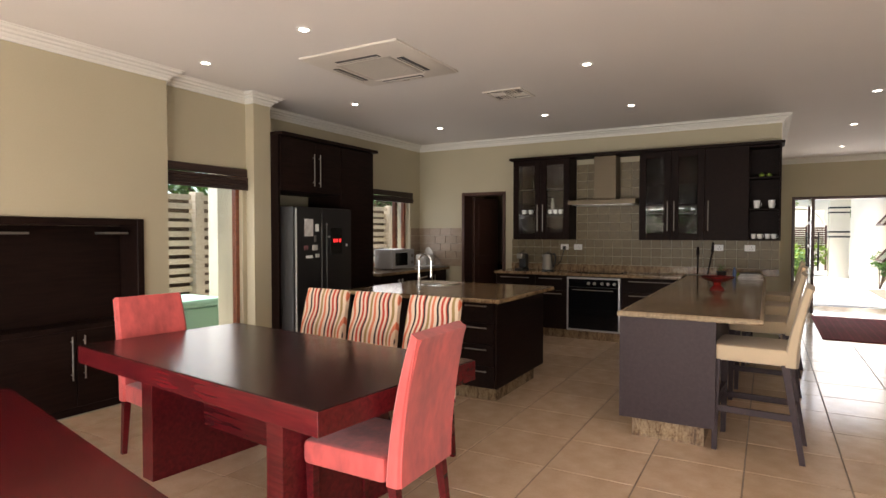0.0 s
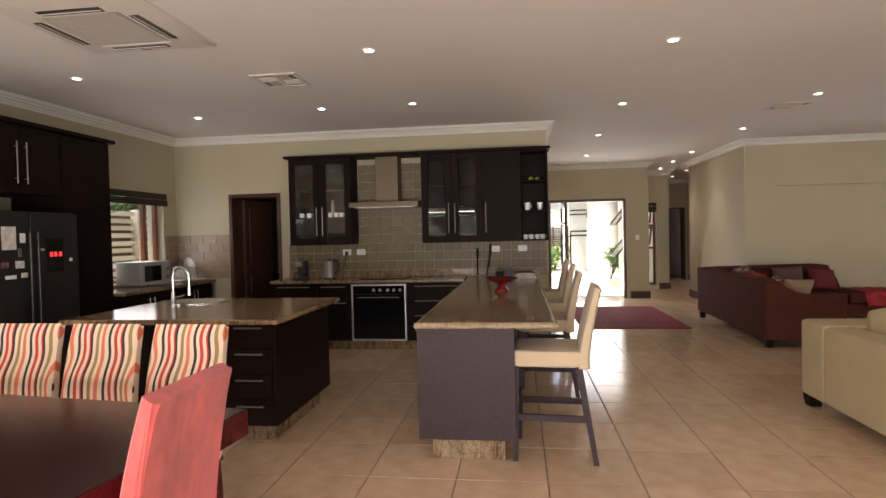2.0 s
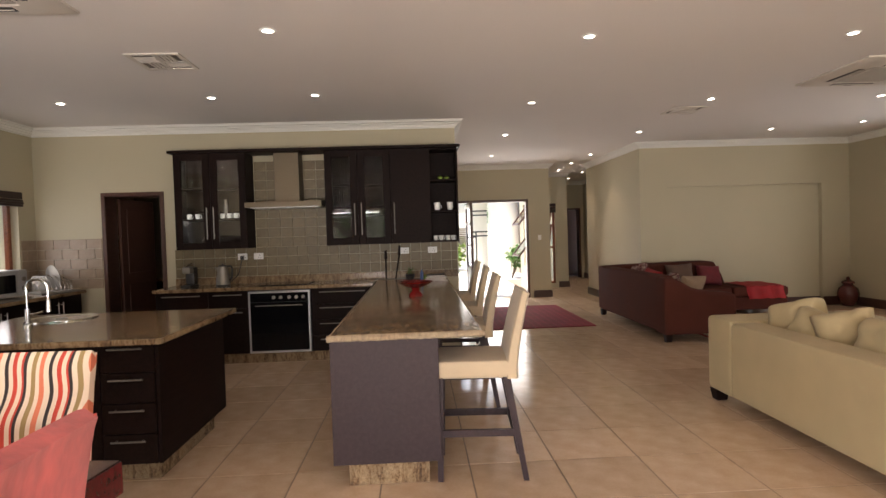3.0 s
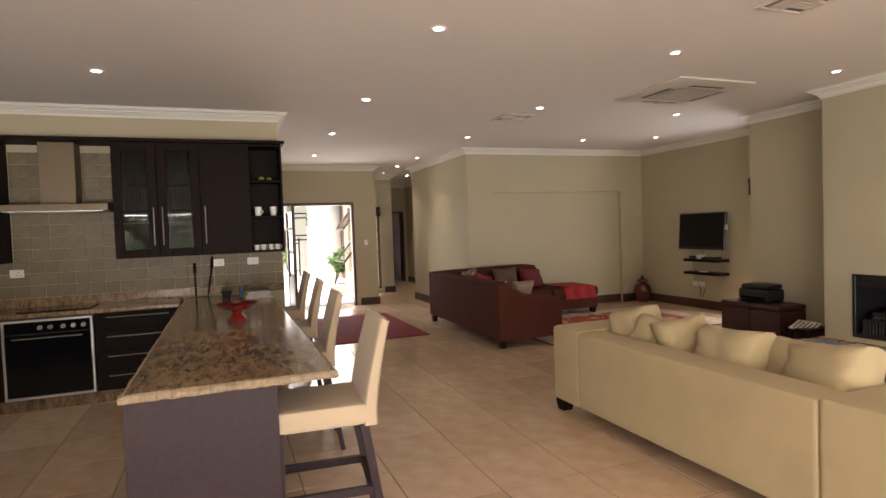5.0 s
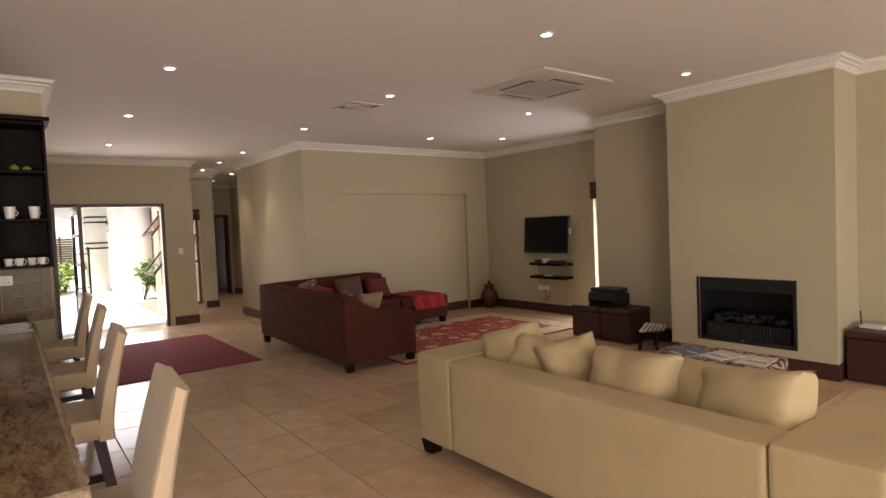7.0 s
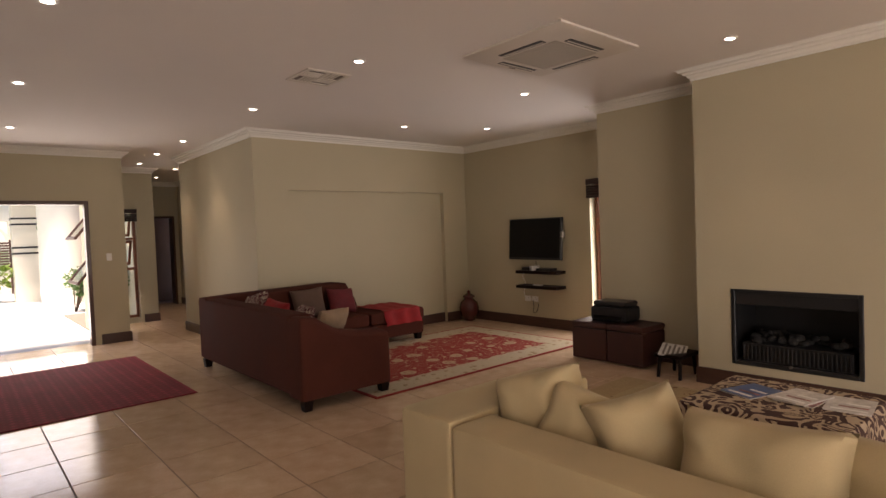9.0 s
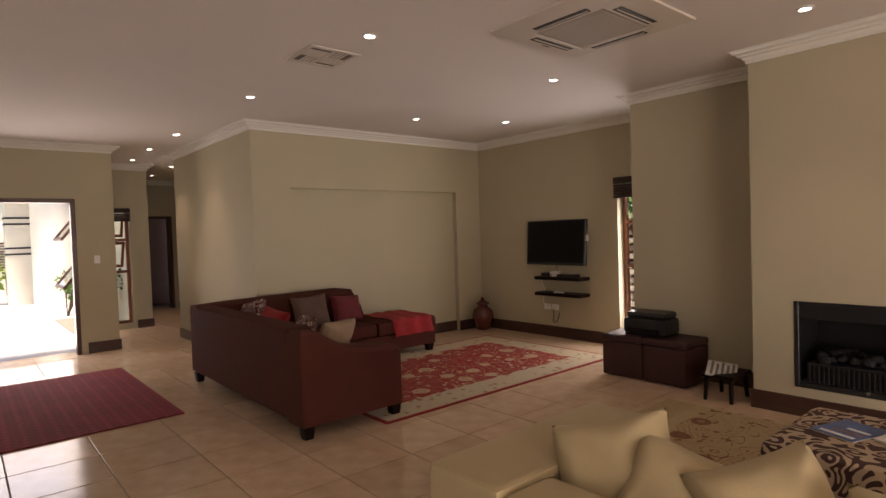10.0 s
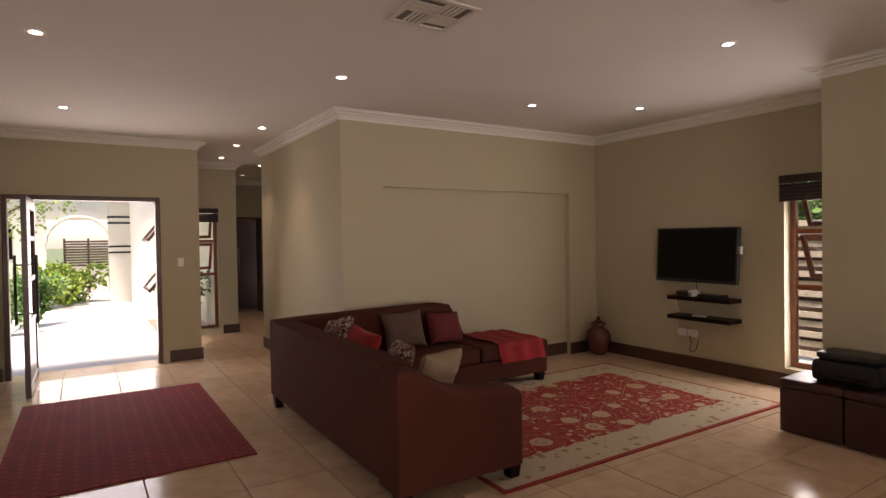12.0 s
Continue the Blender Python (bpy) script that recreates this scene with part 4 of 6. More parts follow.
single("island_worktop", boxes(((-3.28, 4.95, 0.872), (-1.67, 6.3, 0.91)), bevel=0.012), GRANITE, "polished brown granite island worktop", "worktop")
sk = thing("sink", pose(-2.85, 6.0, 0.911), "round stainless steel sink set in the island", "sink")
part("bowl", spin(bmesh.new(), [(0.235, 0.0), (0.235, 0.008), (0.215, 0.01), (0.2, 0.004), (0.185, 0.002), (0.05, 0.0015), (0.0, 0.001)], 32), CHROME, sk)
part("drain", spin(bmesh.new(), [(0.04, 0.001), (0.04, 0.005), (0.0, 0.006)]), STEEL, sk)
tap = thing("kitchen_tap", pose(-2.84, 5.62, 0.911), "tall chrome spring-coil kitchen tap", "tap")
part("base", spin(bmesh.new(), [(0.026, 0), (0.026, 0.015), (0.016, 0.025), (0.016, 0.12), (0.0, 0.125)]), CHROME, tap)
arch = [(0.07 * (1 - math.cos(a)), 0.0, 0.25 + 0.07 * math.sin(a)) for a in [math.pi * i / 14 for i in range(15)]]
pts = [(0, 0, 0.1), (0, 0, 0.17)] + arch + [(0.14, 0, 0.17)]
bm = bmesh.new()
for a, b in zip(pts, pts[1:]):
    tube(bm, a, b, 0.006, seg=8)
for p, q in zip(arch, arch[1:]):
    for f in (0.25, 0.75):
        c = Vector(p).lerp(Vector(q), f)
        d = (Vector(q) - Vector(p)).normalized()
        tube(bm, c - d * 0.003, c + d * 0.003, 0.011, seg=10)
part("spout", bm, CHROME, tap)
part("lever", tube(bmesh.new(), (0.02, 0, 0.08), (0.1, 0, 0.1), 0.007), CHROME, tap)
part("spray_head", tube(bmesh.new(), (0.14, 0, 0.1), (0.14, 0, 0.18), 0.016, 0.012), CHROME, tap)

# breakfast bar
bar = thing("breakfast_bar", pose(0, 0, 0), "dark wooden breakfast bar on a granite plinth", "breakfast bar")
part("body", boxes(((-0.715, 4.96, 0.14), (-0.125, 8.96, 0.85)), bevel=0.003), BARPANEL, bar)
part("end_panel", boxes(((-0.73, 4.935, 0.14), (-0.11, 4.958, 0.853)), bevel=0.003), BARPANEL, bar)
part("plinth", boxes(((-0.65, 4.985, 0), (-0.18, 8.9, 0.14)), bevel=0.004), GRANITE, bar, "speckled granite plinth")
wt = thing("bar_worktop", pose(0, 0, 0), "polished brown granite bar top with a chiselled edge", "worktop")
part("slab", boxes(((-0.72, 4.92, 0.855), (0.14, 8.976, 0.893)), bevel=0.002), GRANITE, wt)


def chiselled(a, b, out):
    """A rough-hewn strip along a slab's edge from a to b, bulging outwards."""
    a, b, out = Vector(a), Vector(b), Vector(out)
    n = max(8, int((b - a).length / 0.02))
    prof = ((-0.002, 0.892), (0.012, 0.888), (0.02, 0.878), (0.022, 0.868), (0.016, 0.858), (-0.002, 0.856))
    def f(u, v):
        p = a.lerp(b, u)
        i = v * (len(prof) - 1)
        o, z = prof[int(round(i))]
        w = 1 + 0.5 * noise.noise((p.x * 30, p.y * 30, z * 60)) if 0 < v < 1 else 1
        q = p + out * o * w
        return q.x, q.y, z + (0.004 * noise.noise((p.x * 40, p.y * 40, z * 9)) if 0 < v < 1 else 0)
    part("edge", sheet(bmesh.new(), f, n, 5), CHISELLED, wt, "pale rough-hewn granite edge")


chiselled((-0.74, 4.92, 0), (0.16, 4.92, 0), (0, -1, 0))
chiselled((0.14, 4.9, 0), (0.14, 8.97, 0), (1, 0, 0))
chiselled((-0.72, 4.9, 0), (-0.72, 8.36, 0), (-1, 0, 0))


def stool(m):
    t = thing("bar_stool", m, "cream upholstered bar stool with dark wooden legs", "bar stool", "bar stools along the counter")
    part("seat", boxes(((-0.25, -0.225, 0.6), (0.22, 0.225, 0.71)), bevel=0.03), CREAMFAB, t)
    bm = bmesh.new()
    def back(u, v):
        z = 0.6 + 0.505 * v
        x = 0.165 + 0.12 * max(0, (v - 0.1)) ** 1.3
        return x, z
    n = 12
    rings = []
    for j in range(n + 1):
        x, z = back(0, j / n)
        w = 0.225 - 0.018 * (j / n) ** 3
        th = 0.075 - 0.025 * j / n
        top = 0.018 if j == n else 0
        rings.append([bm.verts.new(c) for c in ((x, -w + 0.015, z), (x, w - 0.015, z), (x + 0.012, w, z), (x + th - 0.012, w, z - top), (x + th, w - 0.015, z - top), (x + th, -w + 0.015, z - top), (x + th - 0.012, -w, z - top), (x + 0.012, -w, z))])
    for a, b in zip(rings, rings[1:]):
        for i in range(8):
            bm.faces.new((a[i], a[(i + 1) % 8], b[(i + 1) % 8], b[i]))
    bm.faces.new(rings[0][::-1])
    bm.faces.new(rings[-1])
    part("backrest", bm, CREAMFAB, t)
    for sx, sy, foot in ((-1, -1, -0.01), (-1, 1, -0.01), (1, -1, 0.1), (1, 1, 0.1)):
        x0 = -0.22 if sx < 0 else 0.17
        bm = bmesh.new()
        a = [bm.verts.new((x0 + sx * 0 + dx * 0.022 + 0.0, sy * 0.195 + dy * 0.022, 0.61)) for dx, dy in ((-1, -1), (1, -1), (1, 1), (-1, 1))]
        b = [bm.verts.new((x0 + foot + dx * 0.016, sy * 0.2 + dy * 0.016, 0.0)) for dx, dy in ((-1, -1), (1, -1), (1, 1), (-1, 1))]
        for i in range(4):
            bm.faces.new((a[i], a[(i + 1) % 4], b[(i + 1) % 4], b[i]))
        bm.faces.new(a)
        bm.faces.new(b[::-1])
        part("leg", bm, BARPANEL, t)
    for sy in (-1, 1):
        part("stretcher", boxes(((-0.21, sy * 0.197 - 0.012, 0.26), (0.21, sy * 0.197 + 0.012, 0.3))), BARPANEL, t)
    part("stretcher", boxes(((-0.232, -0.185, 0.33), (-0.208, 0.185, 0.37))), BARPANEL, t)
    part("stretcher", boxes(((0.2, -0.185, 0.26), (0.224, 0.185, 0.3))), BARPANEL, t)
    return t


s0 = stool(pose(0.126, 5.17, 0, 0, 0, -4))
for y, a, x in ((6.48, -4, 0.155), (7.67, -5, 0.215), (8.83, -3, 0.25)):
    copy_thing(s0, pose(x, y, 0, 0, 0, a))


# ---- dining ----
DT = pose(-2.29, 3.1, 0, 0, 0, -6.7)
tb = thing("dining_table", DT, "dark mahogany dining table with thick top and slab legs", "table")
part("tabletop", boxes(((-1.07, -0.545, 0.66), (1.07, 0.545, 0.763)), bevel=0.005), REDWOOD, tb)
# Thin added sheet that paints the top dimmer than the lit sides.
part("top_shade", boxes(((-1.064, -0.539, 0.7625), (1.064, 0.539, 0.7665)), bevel=0.0015), TOPSHADE, tb, "mahogany top, its dimmer light put into the colour")
for x in (-0.62, 0.56):
    part("leg", boxes(((x - 0.06, -0.36, 0), (x + 0.06, 0.36, 0.66)), bevel=0.004), REDWOOD, tb)
part("stretcher", boxes(((-0.56, -0.04, 0.25), (0.54, 0.04, 0.4)), bevel=0.004), REDWOOD, tb)
bn = thing("dining_bench", pose(-2.44, 2.06, 0, 0, 0, -11.3), "dark mahogany bench beside the dining table", "bench")
part("seat", boxes(((-1.6, -0.22, 0.38), (0.95, 0.2, 0.46)), bevel=0.005), REDWOOD, bn)
for x in (-1.2, 0.7):
    part("leg", boxes(((x - 0.05, -0.17, 0), (x + 0.05, 0.17, 0.38)), bevel=0.004), REDWOOD, bn)


def dining_chair(m, fabric, label, group, w=0.46, name="dining_chair"):
    """Faces +y locally; the back stands at -y."""
    t = thing(name, m, label, "chair", group)
    part("seat", boxes(((-w / 2, -0.2, 0.36), (w / 2, 0.27, 0.48)), bevel=0.028), fabric, t)
    bm = bmesh.new()
    n = 12
    rings = []
    for j in range(n + 1):
        f = j / n
        z = 0.36 + 0.66 * f
        y = -0.2 - 0.12 * f ** 1.6
        hw = w / 2 - 0.012 * f ** 4
        th = 0.08 - 0.025 * f
        top = 0.02 if j == n else 0
        rings.append([bm.verts.new(c) for c in ((-hw + 0.015, y, z), (hw - 0.015, y, z), (hw, y - 0.014, z), (hw, y - th + 0.014, z - top), (hw - 0.015, y - th, z - top), (-hw + 0.015, y - th, z - top), (-hw, y - th + 0.014, z - top), (-hw, y - 0.014, z))])
    for a, b in zip(rings, rings[1:]):
        for i in range(8):
            bm.faces.new((a[i], a[(i + 1) % 8], b[(i + 1) % 8], b[i]))
    bm.faces.new(rings[0][::-1])
    bm.faces.new(rings[-1])
    bk = part("backrest", bm, fabric, t)
    for s in (-1, 1):
        def cord(u, v):
            a = 2 * math.pi * v
            return (s * (w / 2 - 0.012) + 0.0045 * math.cos(a), -0.28 - 0.1 * u ** 1.6 + 0.02 * u + 0.0045 * math.sin(a), 0.365 + 0.64 * u)
        part("piping", sheet(bmesh.new(), cord, 14, 7), fabric, bk)
    for sx in (-1, 1):
        for y, dy in ((0.23, 0.0), (-0.23, -0.05)):
            bm = bmesh.new()
            a = [bm.verts.new((sx * (w / 2 - 0.03) + dx * 0.022, y + q * 0.022, 0.37)) for dx, q in ((-1, -1), (1, -1), (1, 1), (-1, 1))]
            b = [bm.verts.new((sx * (w / 2 - 0.03) + dx * 0.015, y + dy + q * 0.015, 0)) for dx, q in ((-1, -1), (1, -1), (1, 1), (-1, 1))]
            for i in range(4):
                bm.faces.new((a[i], a[(i + 1) % 4], b[(i + 1) % 4], b[i]))
            bm.faces.new(a)
            bm.faces.new(b[::-1])
            part("leg", bm, REDWOOD, t)
    return t


dining_chair(pose(-1.43, 3.0, 0, 0, 0, 90), REDVELVET, "coral red velvet dining chair at the table end", "red dining chairs", 0.45)
dining_chair(pose(-3.155, 3.14, 0, 0, 0, -98), REDVELVET, "coral red velvet dining chair at the table end", "red dining chairs")
sc = dining_chair(pose(-2.72, 3.78, 0, 0, 0, 178), STRIPES, "dining chair in wavy striped red black cream fabric", "striped dining chairs", 0.42)
copy_thing(sc, pose(-2.25, 3.76, 0, 0, 0, 177))
copy_thing(sc, pose(-1.77, 3.74, 0, 0, 0, 176))

# built-in media unit
mu = thing("media_unit", pose(0, 0, 0), "black built-in wall unit with lower cupboards", "wall unit")
part("frame", frame_rect(bmesh.new(), "y", -4.54, -4.49, 1.2, 3.8, 0.02, 1.56, 0.06), DARKWOOD, mu)
part("back", boxes(((-4.77, 1.26, 0.08), (-4.75, 3.74, 1.5))), DARKWOOD, mu)
for y in (1.205, 3.745):
    part("side", boxes(((-4.77, y, 0.03), (-4.541, y + 0.05, 1.55))), DARKWOOD, mu)
part("shelf", boxes(((-4.75, 1.26, 0.68), (-4.5, 3.74, 0.72)), bevel=0.003), DARKWOOD, mu)
for i in range(4):
    a = 1.262 + i * 0.658
    e = min(a + 0.658, 3.74)
    d = part("door", boxes(((-4.52, a + 0.003, 0.08), (-4.495, e - 0.003, 0.68)), bevel=0.003), DARKWOOD, mu)
    hy = a + 0.615 if i % 2 == 0 else a + 0.05
    bar_handle(d, (-4.495, hy, 0.3), (-4.495, hy, 0.64), (0.03, 0, 0))
for y in (2.75, 3.5):
    part("spotlight", boxes(((-4.7, y, 1.43), (-4.55, y + 0.2, 1.45)), bevel=0.004), STEEL, mu, "slim steel cabinet spotlight")


# ---- living room ----
def feet(t, spots, h=0.09, s=0.05):
    for x, y in spots:
        bm = bmesh.new()
        a = [bm.verts.new((x + dx * s, y + dy * s, h)) for dx, dy in ((-1, -1), (1, -1), (1, 1), (-1, 1))]
        b = [bm.verts.new((x + dx * s * 0.75, y + dy * s * 0.75, 0)) for dx, dy in ((-1, -1), (1, -1), (1, 1), (-1, 1))]
        for i in range(4):
            bm.faces.new((a[i], a[(i + 1) % 4], b[(i + 1) % 4], b[i]))
        bm.faces.new(a)
        bm.faces.new(b[::-1])
        part("foot", bm, DARKWOOD, t, "dark wooden block foot")


# beige sofa, its back to the breakfast bar
so = thing("sofa", pose(0, 0, 0), "beige microsuede sofa with boxy arms on dark feet", "sofa")
part("base", boxes(((2.24, 4.1, 0.09), (3.18, 6.0, 0.3)), bevel=0.02), BEIGEFAB, so)
part("backrest", boxes(((2.2, 4.09, 0.095), (2.46, 6.01, 0.685)), bevel=0.035), BEIGEFAB, so)
part("arm", boxes(((2.2, 6.005, 0.09), (3.22, 6.36, 0.7)), bevel=0.035), BEIGEFAB, so)
part("arm", boxes(((2.2, 3.72, 0.09), (3.22, 4.095, 0.7)), bevel=0.035), BEIGEFAB, so)
for i in range(2):
    a = 4.1 + i * 0.955
    part("seat_cushion", boxes(((2.42, a + 0.005, 0.3), (3.21, a + 0.95, 0.45)), bevel=0.04), BEIGEFAB, so)
feet(so, ((2.27, 6.3), (2.27, 3.8), (3.12, 6.3), (3.12, 3.8)), 0.09, 0.055)


def cushion(m, w, h, d, mat, label, seed, group=""):
    return single("cushion", pillow(bmesh.new(), w, h, d, None, 24, 0.08, seed), mat, label, "cushion", m, group)


lab = "plump beige scatter cushion leaning on the beige sofa back"
for i, (x, y, z, lean, yaw, roll, w, h) in enumerate(((2.64, 5.86, 0.68, 24, 112, 16, 0.42, 0.36), (2.63, 5.62, 0.645, 28, 96, -12, 0.38, 0.35), (2.66, 5.38, 0.665, 26, 140, 14, 0.38, 0.37),
                                                      (2.61, 4.93, 0.655, 20, 88, 3, 0.54, 0.4), (2.7, 4.5, 0.65, 24, 84, 3, 0.52, 0.38), (2.61, 4.32, 0.665, 20, 78, 8, 0.54, 0.4))):
    cushion(pose(x, y, z, 0, 0, yaw) @ pose(0, 0, 0, lean, roll, 0), w, h, 0.27, BEIGEFAB, lab, i, "beige scatter cushions")

# brown corner sofa
cs = thing("corner_sofa", pose(0, 0, 0), "dark brown suede L-shaped corner sofa with chaise", "sofa")
part("base", boxes(((2.86, 8.72, 0.1), (3.74, 11.2, 0.3)), bevel=0.02), BROWNFAB, cs)
part("chaise_base", boxes(((3.745, 10.42, 0.1), (5.62, 11.2, 0.3)), bevel=0.02), BROWNFAB, cs)
part("backrest", boxes(((2.84, 8.84, 0.1), (3.08, 11.22, 0.82)), bevel=0.05), BROWNFAB, cs)
bm = bmesh.new()
rings = []
for x, z in ((2.85, 0.825), (3.2, 0.84), (4.0, 0.85), (4.6, 0.86), (4.74, 0.84), (4.85, 0.66), (4.92, 0.46), (4.93, 0.3)):
    rings.append([bm.verts.new(c) for c in ((x, 11.0, 0.12), (x, 10.98, z - 0.03), (x, 11.02, z), (x, 11.19, z), (x, 11.23, z - 0.03), (x, 11.23, 0.12))])
for a, b in zip(rings, rings[1:]):
    for i in range(6):
        bm.faces.new((a[i], a[(i + 1) % 6], b[(i + 1) % 6], b[i]))
bm.faces.new(rings[0])
bm.faces.new(rings[-1][::-1])
part("long_backrest", bm, BROWNFAB, cs)
bm = bmesh.new()
rings = []
for x, z in ((2.84, 0.76), (2.852, 0.8), (2.88, 0.815), (3.0, 0.8), (3.1, 0.74), (3.2, 0.68), (3.32, 0.645), (3.45, 0.625), (3.66, 0.605), (3.72, 0.595), (3.75, 0.575), (3.76, 0.54)):
    inset = 0.025 if x in (2.84, 3.76) else (0.008 if x in (2.852, 3.75) else 0.0)
    arc = [(8.68 - 0.06 * math.cos(radians(k)), z - 0.06 + 0.06 * math.sin(radians(k))) for k in (0, 22, 45, 67, 90)]
    arc += [(8.81 + 0.06 * math.sin(radians(k)), z - 0.06 + 0.06 * math.cos(radians(k))) for k in (0, 22, 45, 67, 90)]
    outline = [(8.62, 0.1), (8.62, 0.3)] + arc + [(8.87, 0.3), (8.87, 0.1)]
    rings.append([bm.verts.new((x, min(max(y, 8.62 + inset), 8.87), h)) for y, h in outline])
for a, b in zip(rings, rings[1:]):
    k = len(a)
    for i in range(k):
        bm.faces.new((a[i], a[(i + 1) % k], b[(i + 1) % k], b[i]))
bm.faces.new(rings[0])
bm.faces.new(rings[-1][::-1])
part("arm", bm, BROWNFAB, cs)
for a, b in ((8.88, 9.62), (9.63, 10.38)):
    part("seat_cushion", boxes(((3.09, a, 0.3), (3.76, b, 0.45)), bevel=0.04), BROWNFAB, cs)
for a, b in ((3.1, 3.92), (3.93, 4.72), (4.73, 5.63)):
    part("seat_cushion", boxes(((a, 10.4, 0.3), (b, 10.99 if b < 5 else 11.2, 0.46)), bevel=0.04), BROWNFAB, cs)
feet(cs, ((2.9, 8.68), (3.7, 8.68), (2.9, 11.16), (5.55, 10.48), (5.55, 11.14)), 0.1, 0.045)

cushion(pose(3.27, 10.6, 0.67, 0, 0, 96) @ pose(0, 0, 0, 20, 12, 0), 0.45, 0.42, 0.15, DAMASK2, "maroon cushion with cream scrolls on the corner sofa", 7)
cushion(pose(3.32, 10.22, 0.63, 0, 0, 96) @ pose(0, 0, 0, 24, -6, 0), 0.43, 0.38, 0.15, REDFAB, "red cushion on the corner sofa", 8)
cushion(pose(4.08, 10.84, 0.65, 0, 0, 174) @ pose(0, 0, 0, 18, 3, 0), 0.44, 0.38, 0.15, TAUPE, "dark taupe cushion leaning on the corner sofa back", 9)
cushion(pose(4.56, 10.84, 0.63, 0, 0, 186) @ pose(0, 0, 0, 20, -4, 0), 0.42, 0.34, 0.15, MAROON, "maroon cushion leaning on the corner sofa back", 10)
cushion(pose(3.3, 9.5, 0.63, 0, 0, 74) @ pose(0, 0, 0, 24, 4, 0), 0.46, 0.38, 0.15, DAMASK2, "maroon cushion with cream scrolls by the sofa arm", 11)
cushion(pose(3.42, 9.14, 0.62, 0, 0, 26) @ pose(0, 0, 0, 22, 3, 0), 0.46, 0.36, 0.15, TAN, "tan cushion by the sofa arm", 12)

def throw(u, v):
    x = 4.95 + 0.6 * u + 0.02 * math.sin(v * 14)
    s = v * 1.02
    y = 11.15 - min(s, 0.75)
    z = 0.475 - max(0, s - 0.75) * 0.75
    if s > 0.75:
        y = 10.385 - 0.012 * math.sin(u * 16)
    return x, y, z + 0.006 * math.sin(u * 19 + v * 5)
single("throw_blanket", sheet(bmesh.new(), throw, 24, 30), REDFAB, "red throw blanket draped over the chaise", "blanket")

def rug(name, mat, x0, x1, y0, y1, label, turn=0, kindcat="rug", th=0.012):
    hx, hy = (x1 - x0) / 2, (y1 - y0) / 2
    return single(name, boxes(((-hx, -hy, 0.001), (hx, hy, th)), bevel=0.004), mat, label, kindcat, pose((x0 + x1) / 2, (y0 + y1) / 2, 0, 0, 0, turn))

rug("persian_rug", RUG, 3.5, 6.74, 8.5, 10.62, "red and cream floral Persian rug on the tiles")
rug("beige_rug", RUG2, 3.35, 5.6, 4.9, 7.25, "beige floral rug under the patterned ottoman", th=0.01)
def lattice_mat(name, ground, figure, pitch):
    """Rows of small woven lozenges."""
    m, n, l, p = nodes_of(name)
    tc, sep = n.new("ShaderNodeTexCoord"), n.new("ShaderNodeSeparateXYZ")
    l.new(tc.outputs["Object"], sep.inputs[0])
    wob = tex(n, l, "Noise", 14, Detail=2.0)
    def k(op, a, b=0.0):
        q = n.new("ShaderNodeMath"); q.operation = op
        for i, v in ((0, a), (1, b)):
            if hasattr(v, "links"):
                l.new(v, q.inputs[i])
            else:
                q.inputs[i].default_value = v
        return q.outputs[0]
    d = k("ADD", k("PINGPONG", sep.outputs[0], pitch), k("PINGPONG", sep.outputs[1], pitch * 0.8))
    d = k("ADD", d, k("MULTIPLY", wob.outputs[0], pitch * 0.7))
    c = mix(n, l, ramp(n, l, k("DIVIDE", d, pitch * 2.4), [(0.3, (1, 1, 1)), (0.42, (0, 0, 0)), (0.72, (0, 0, 0)), (0.8, (0.6, 0.6, 0.6))]).outputs[0], ground, figure)
    big = tex(n, l, "Noise", 2.5, Detail=3.0)
    c = mix(n, l, 0.5, c, ramp(n, l, big.outputs[0], [(0.3, (0.55, 0.55, 0.55)), (0.7, (1.0, 1.0, 1.0))]).outputs[0], "MULTIPLY")
    l.new(c, p.inputs["Base Color"])
    p.inputs["Roughness"].default_value = 0.9
    bump(n, l, p, wob.outputs[0], 0.4, 0.004)
    return m


ENTRYRUG = lattice_mat("entry_rug_weave", (0.2, 0.006, 0.014), (0.32, 0.016, 0.034), 0.055)
rug("entrance_rug", ENTRYRUG, 0.84, 2.42, 10.04, 12.56, "dark red woven rug inside the entrance")

# patterned ottoman with magazines
ot = thing("patterned_ottoman", pose(4.35, 5.45, 0), "large ottoman in brown and cream scroll fabric", "ottoman")
part("cushion", boxes(((-0.42, -0.45, 0.1), (0.42, 0.45, 0.43)), bevel=0.05), DAMASK, ot)
feet(ot, ((-0.33, -0.36), (0.33, -0.36), (-0.33, 0.36), (0.33, 0.36)), 0.1, 0.035)

def magazine(m, w, h, mat, label):
    t = thing("magazine", m, label, "magazine", "magazines")
    part("pages", boxes(((-w / 2, -h / 2, 0), (w / 2, h / 2, 0.008))), PAPER, t)
    part("cover", boxes(((-w / 2 - 0.002, -h / 2 - 0.002, 0.008), (w / 2 + 0.002, h / 2 + 0.002, 0.0095))), mat, t)
    for i in range(3):
        part("print_bar", boxes(((-w / 2 + 0.02, h / 2 - 0.05 - i * 0.06, 0.0095), (w / 2 - 0.03 - 0.03 * i, h / 2 - 0.025 - i * 0.06, 0.0102))), WHITE if i % 2 == 0 else COVER, t)
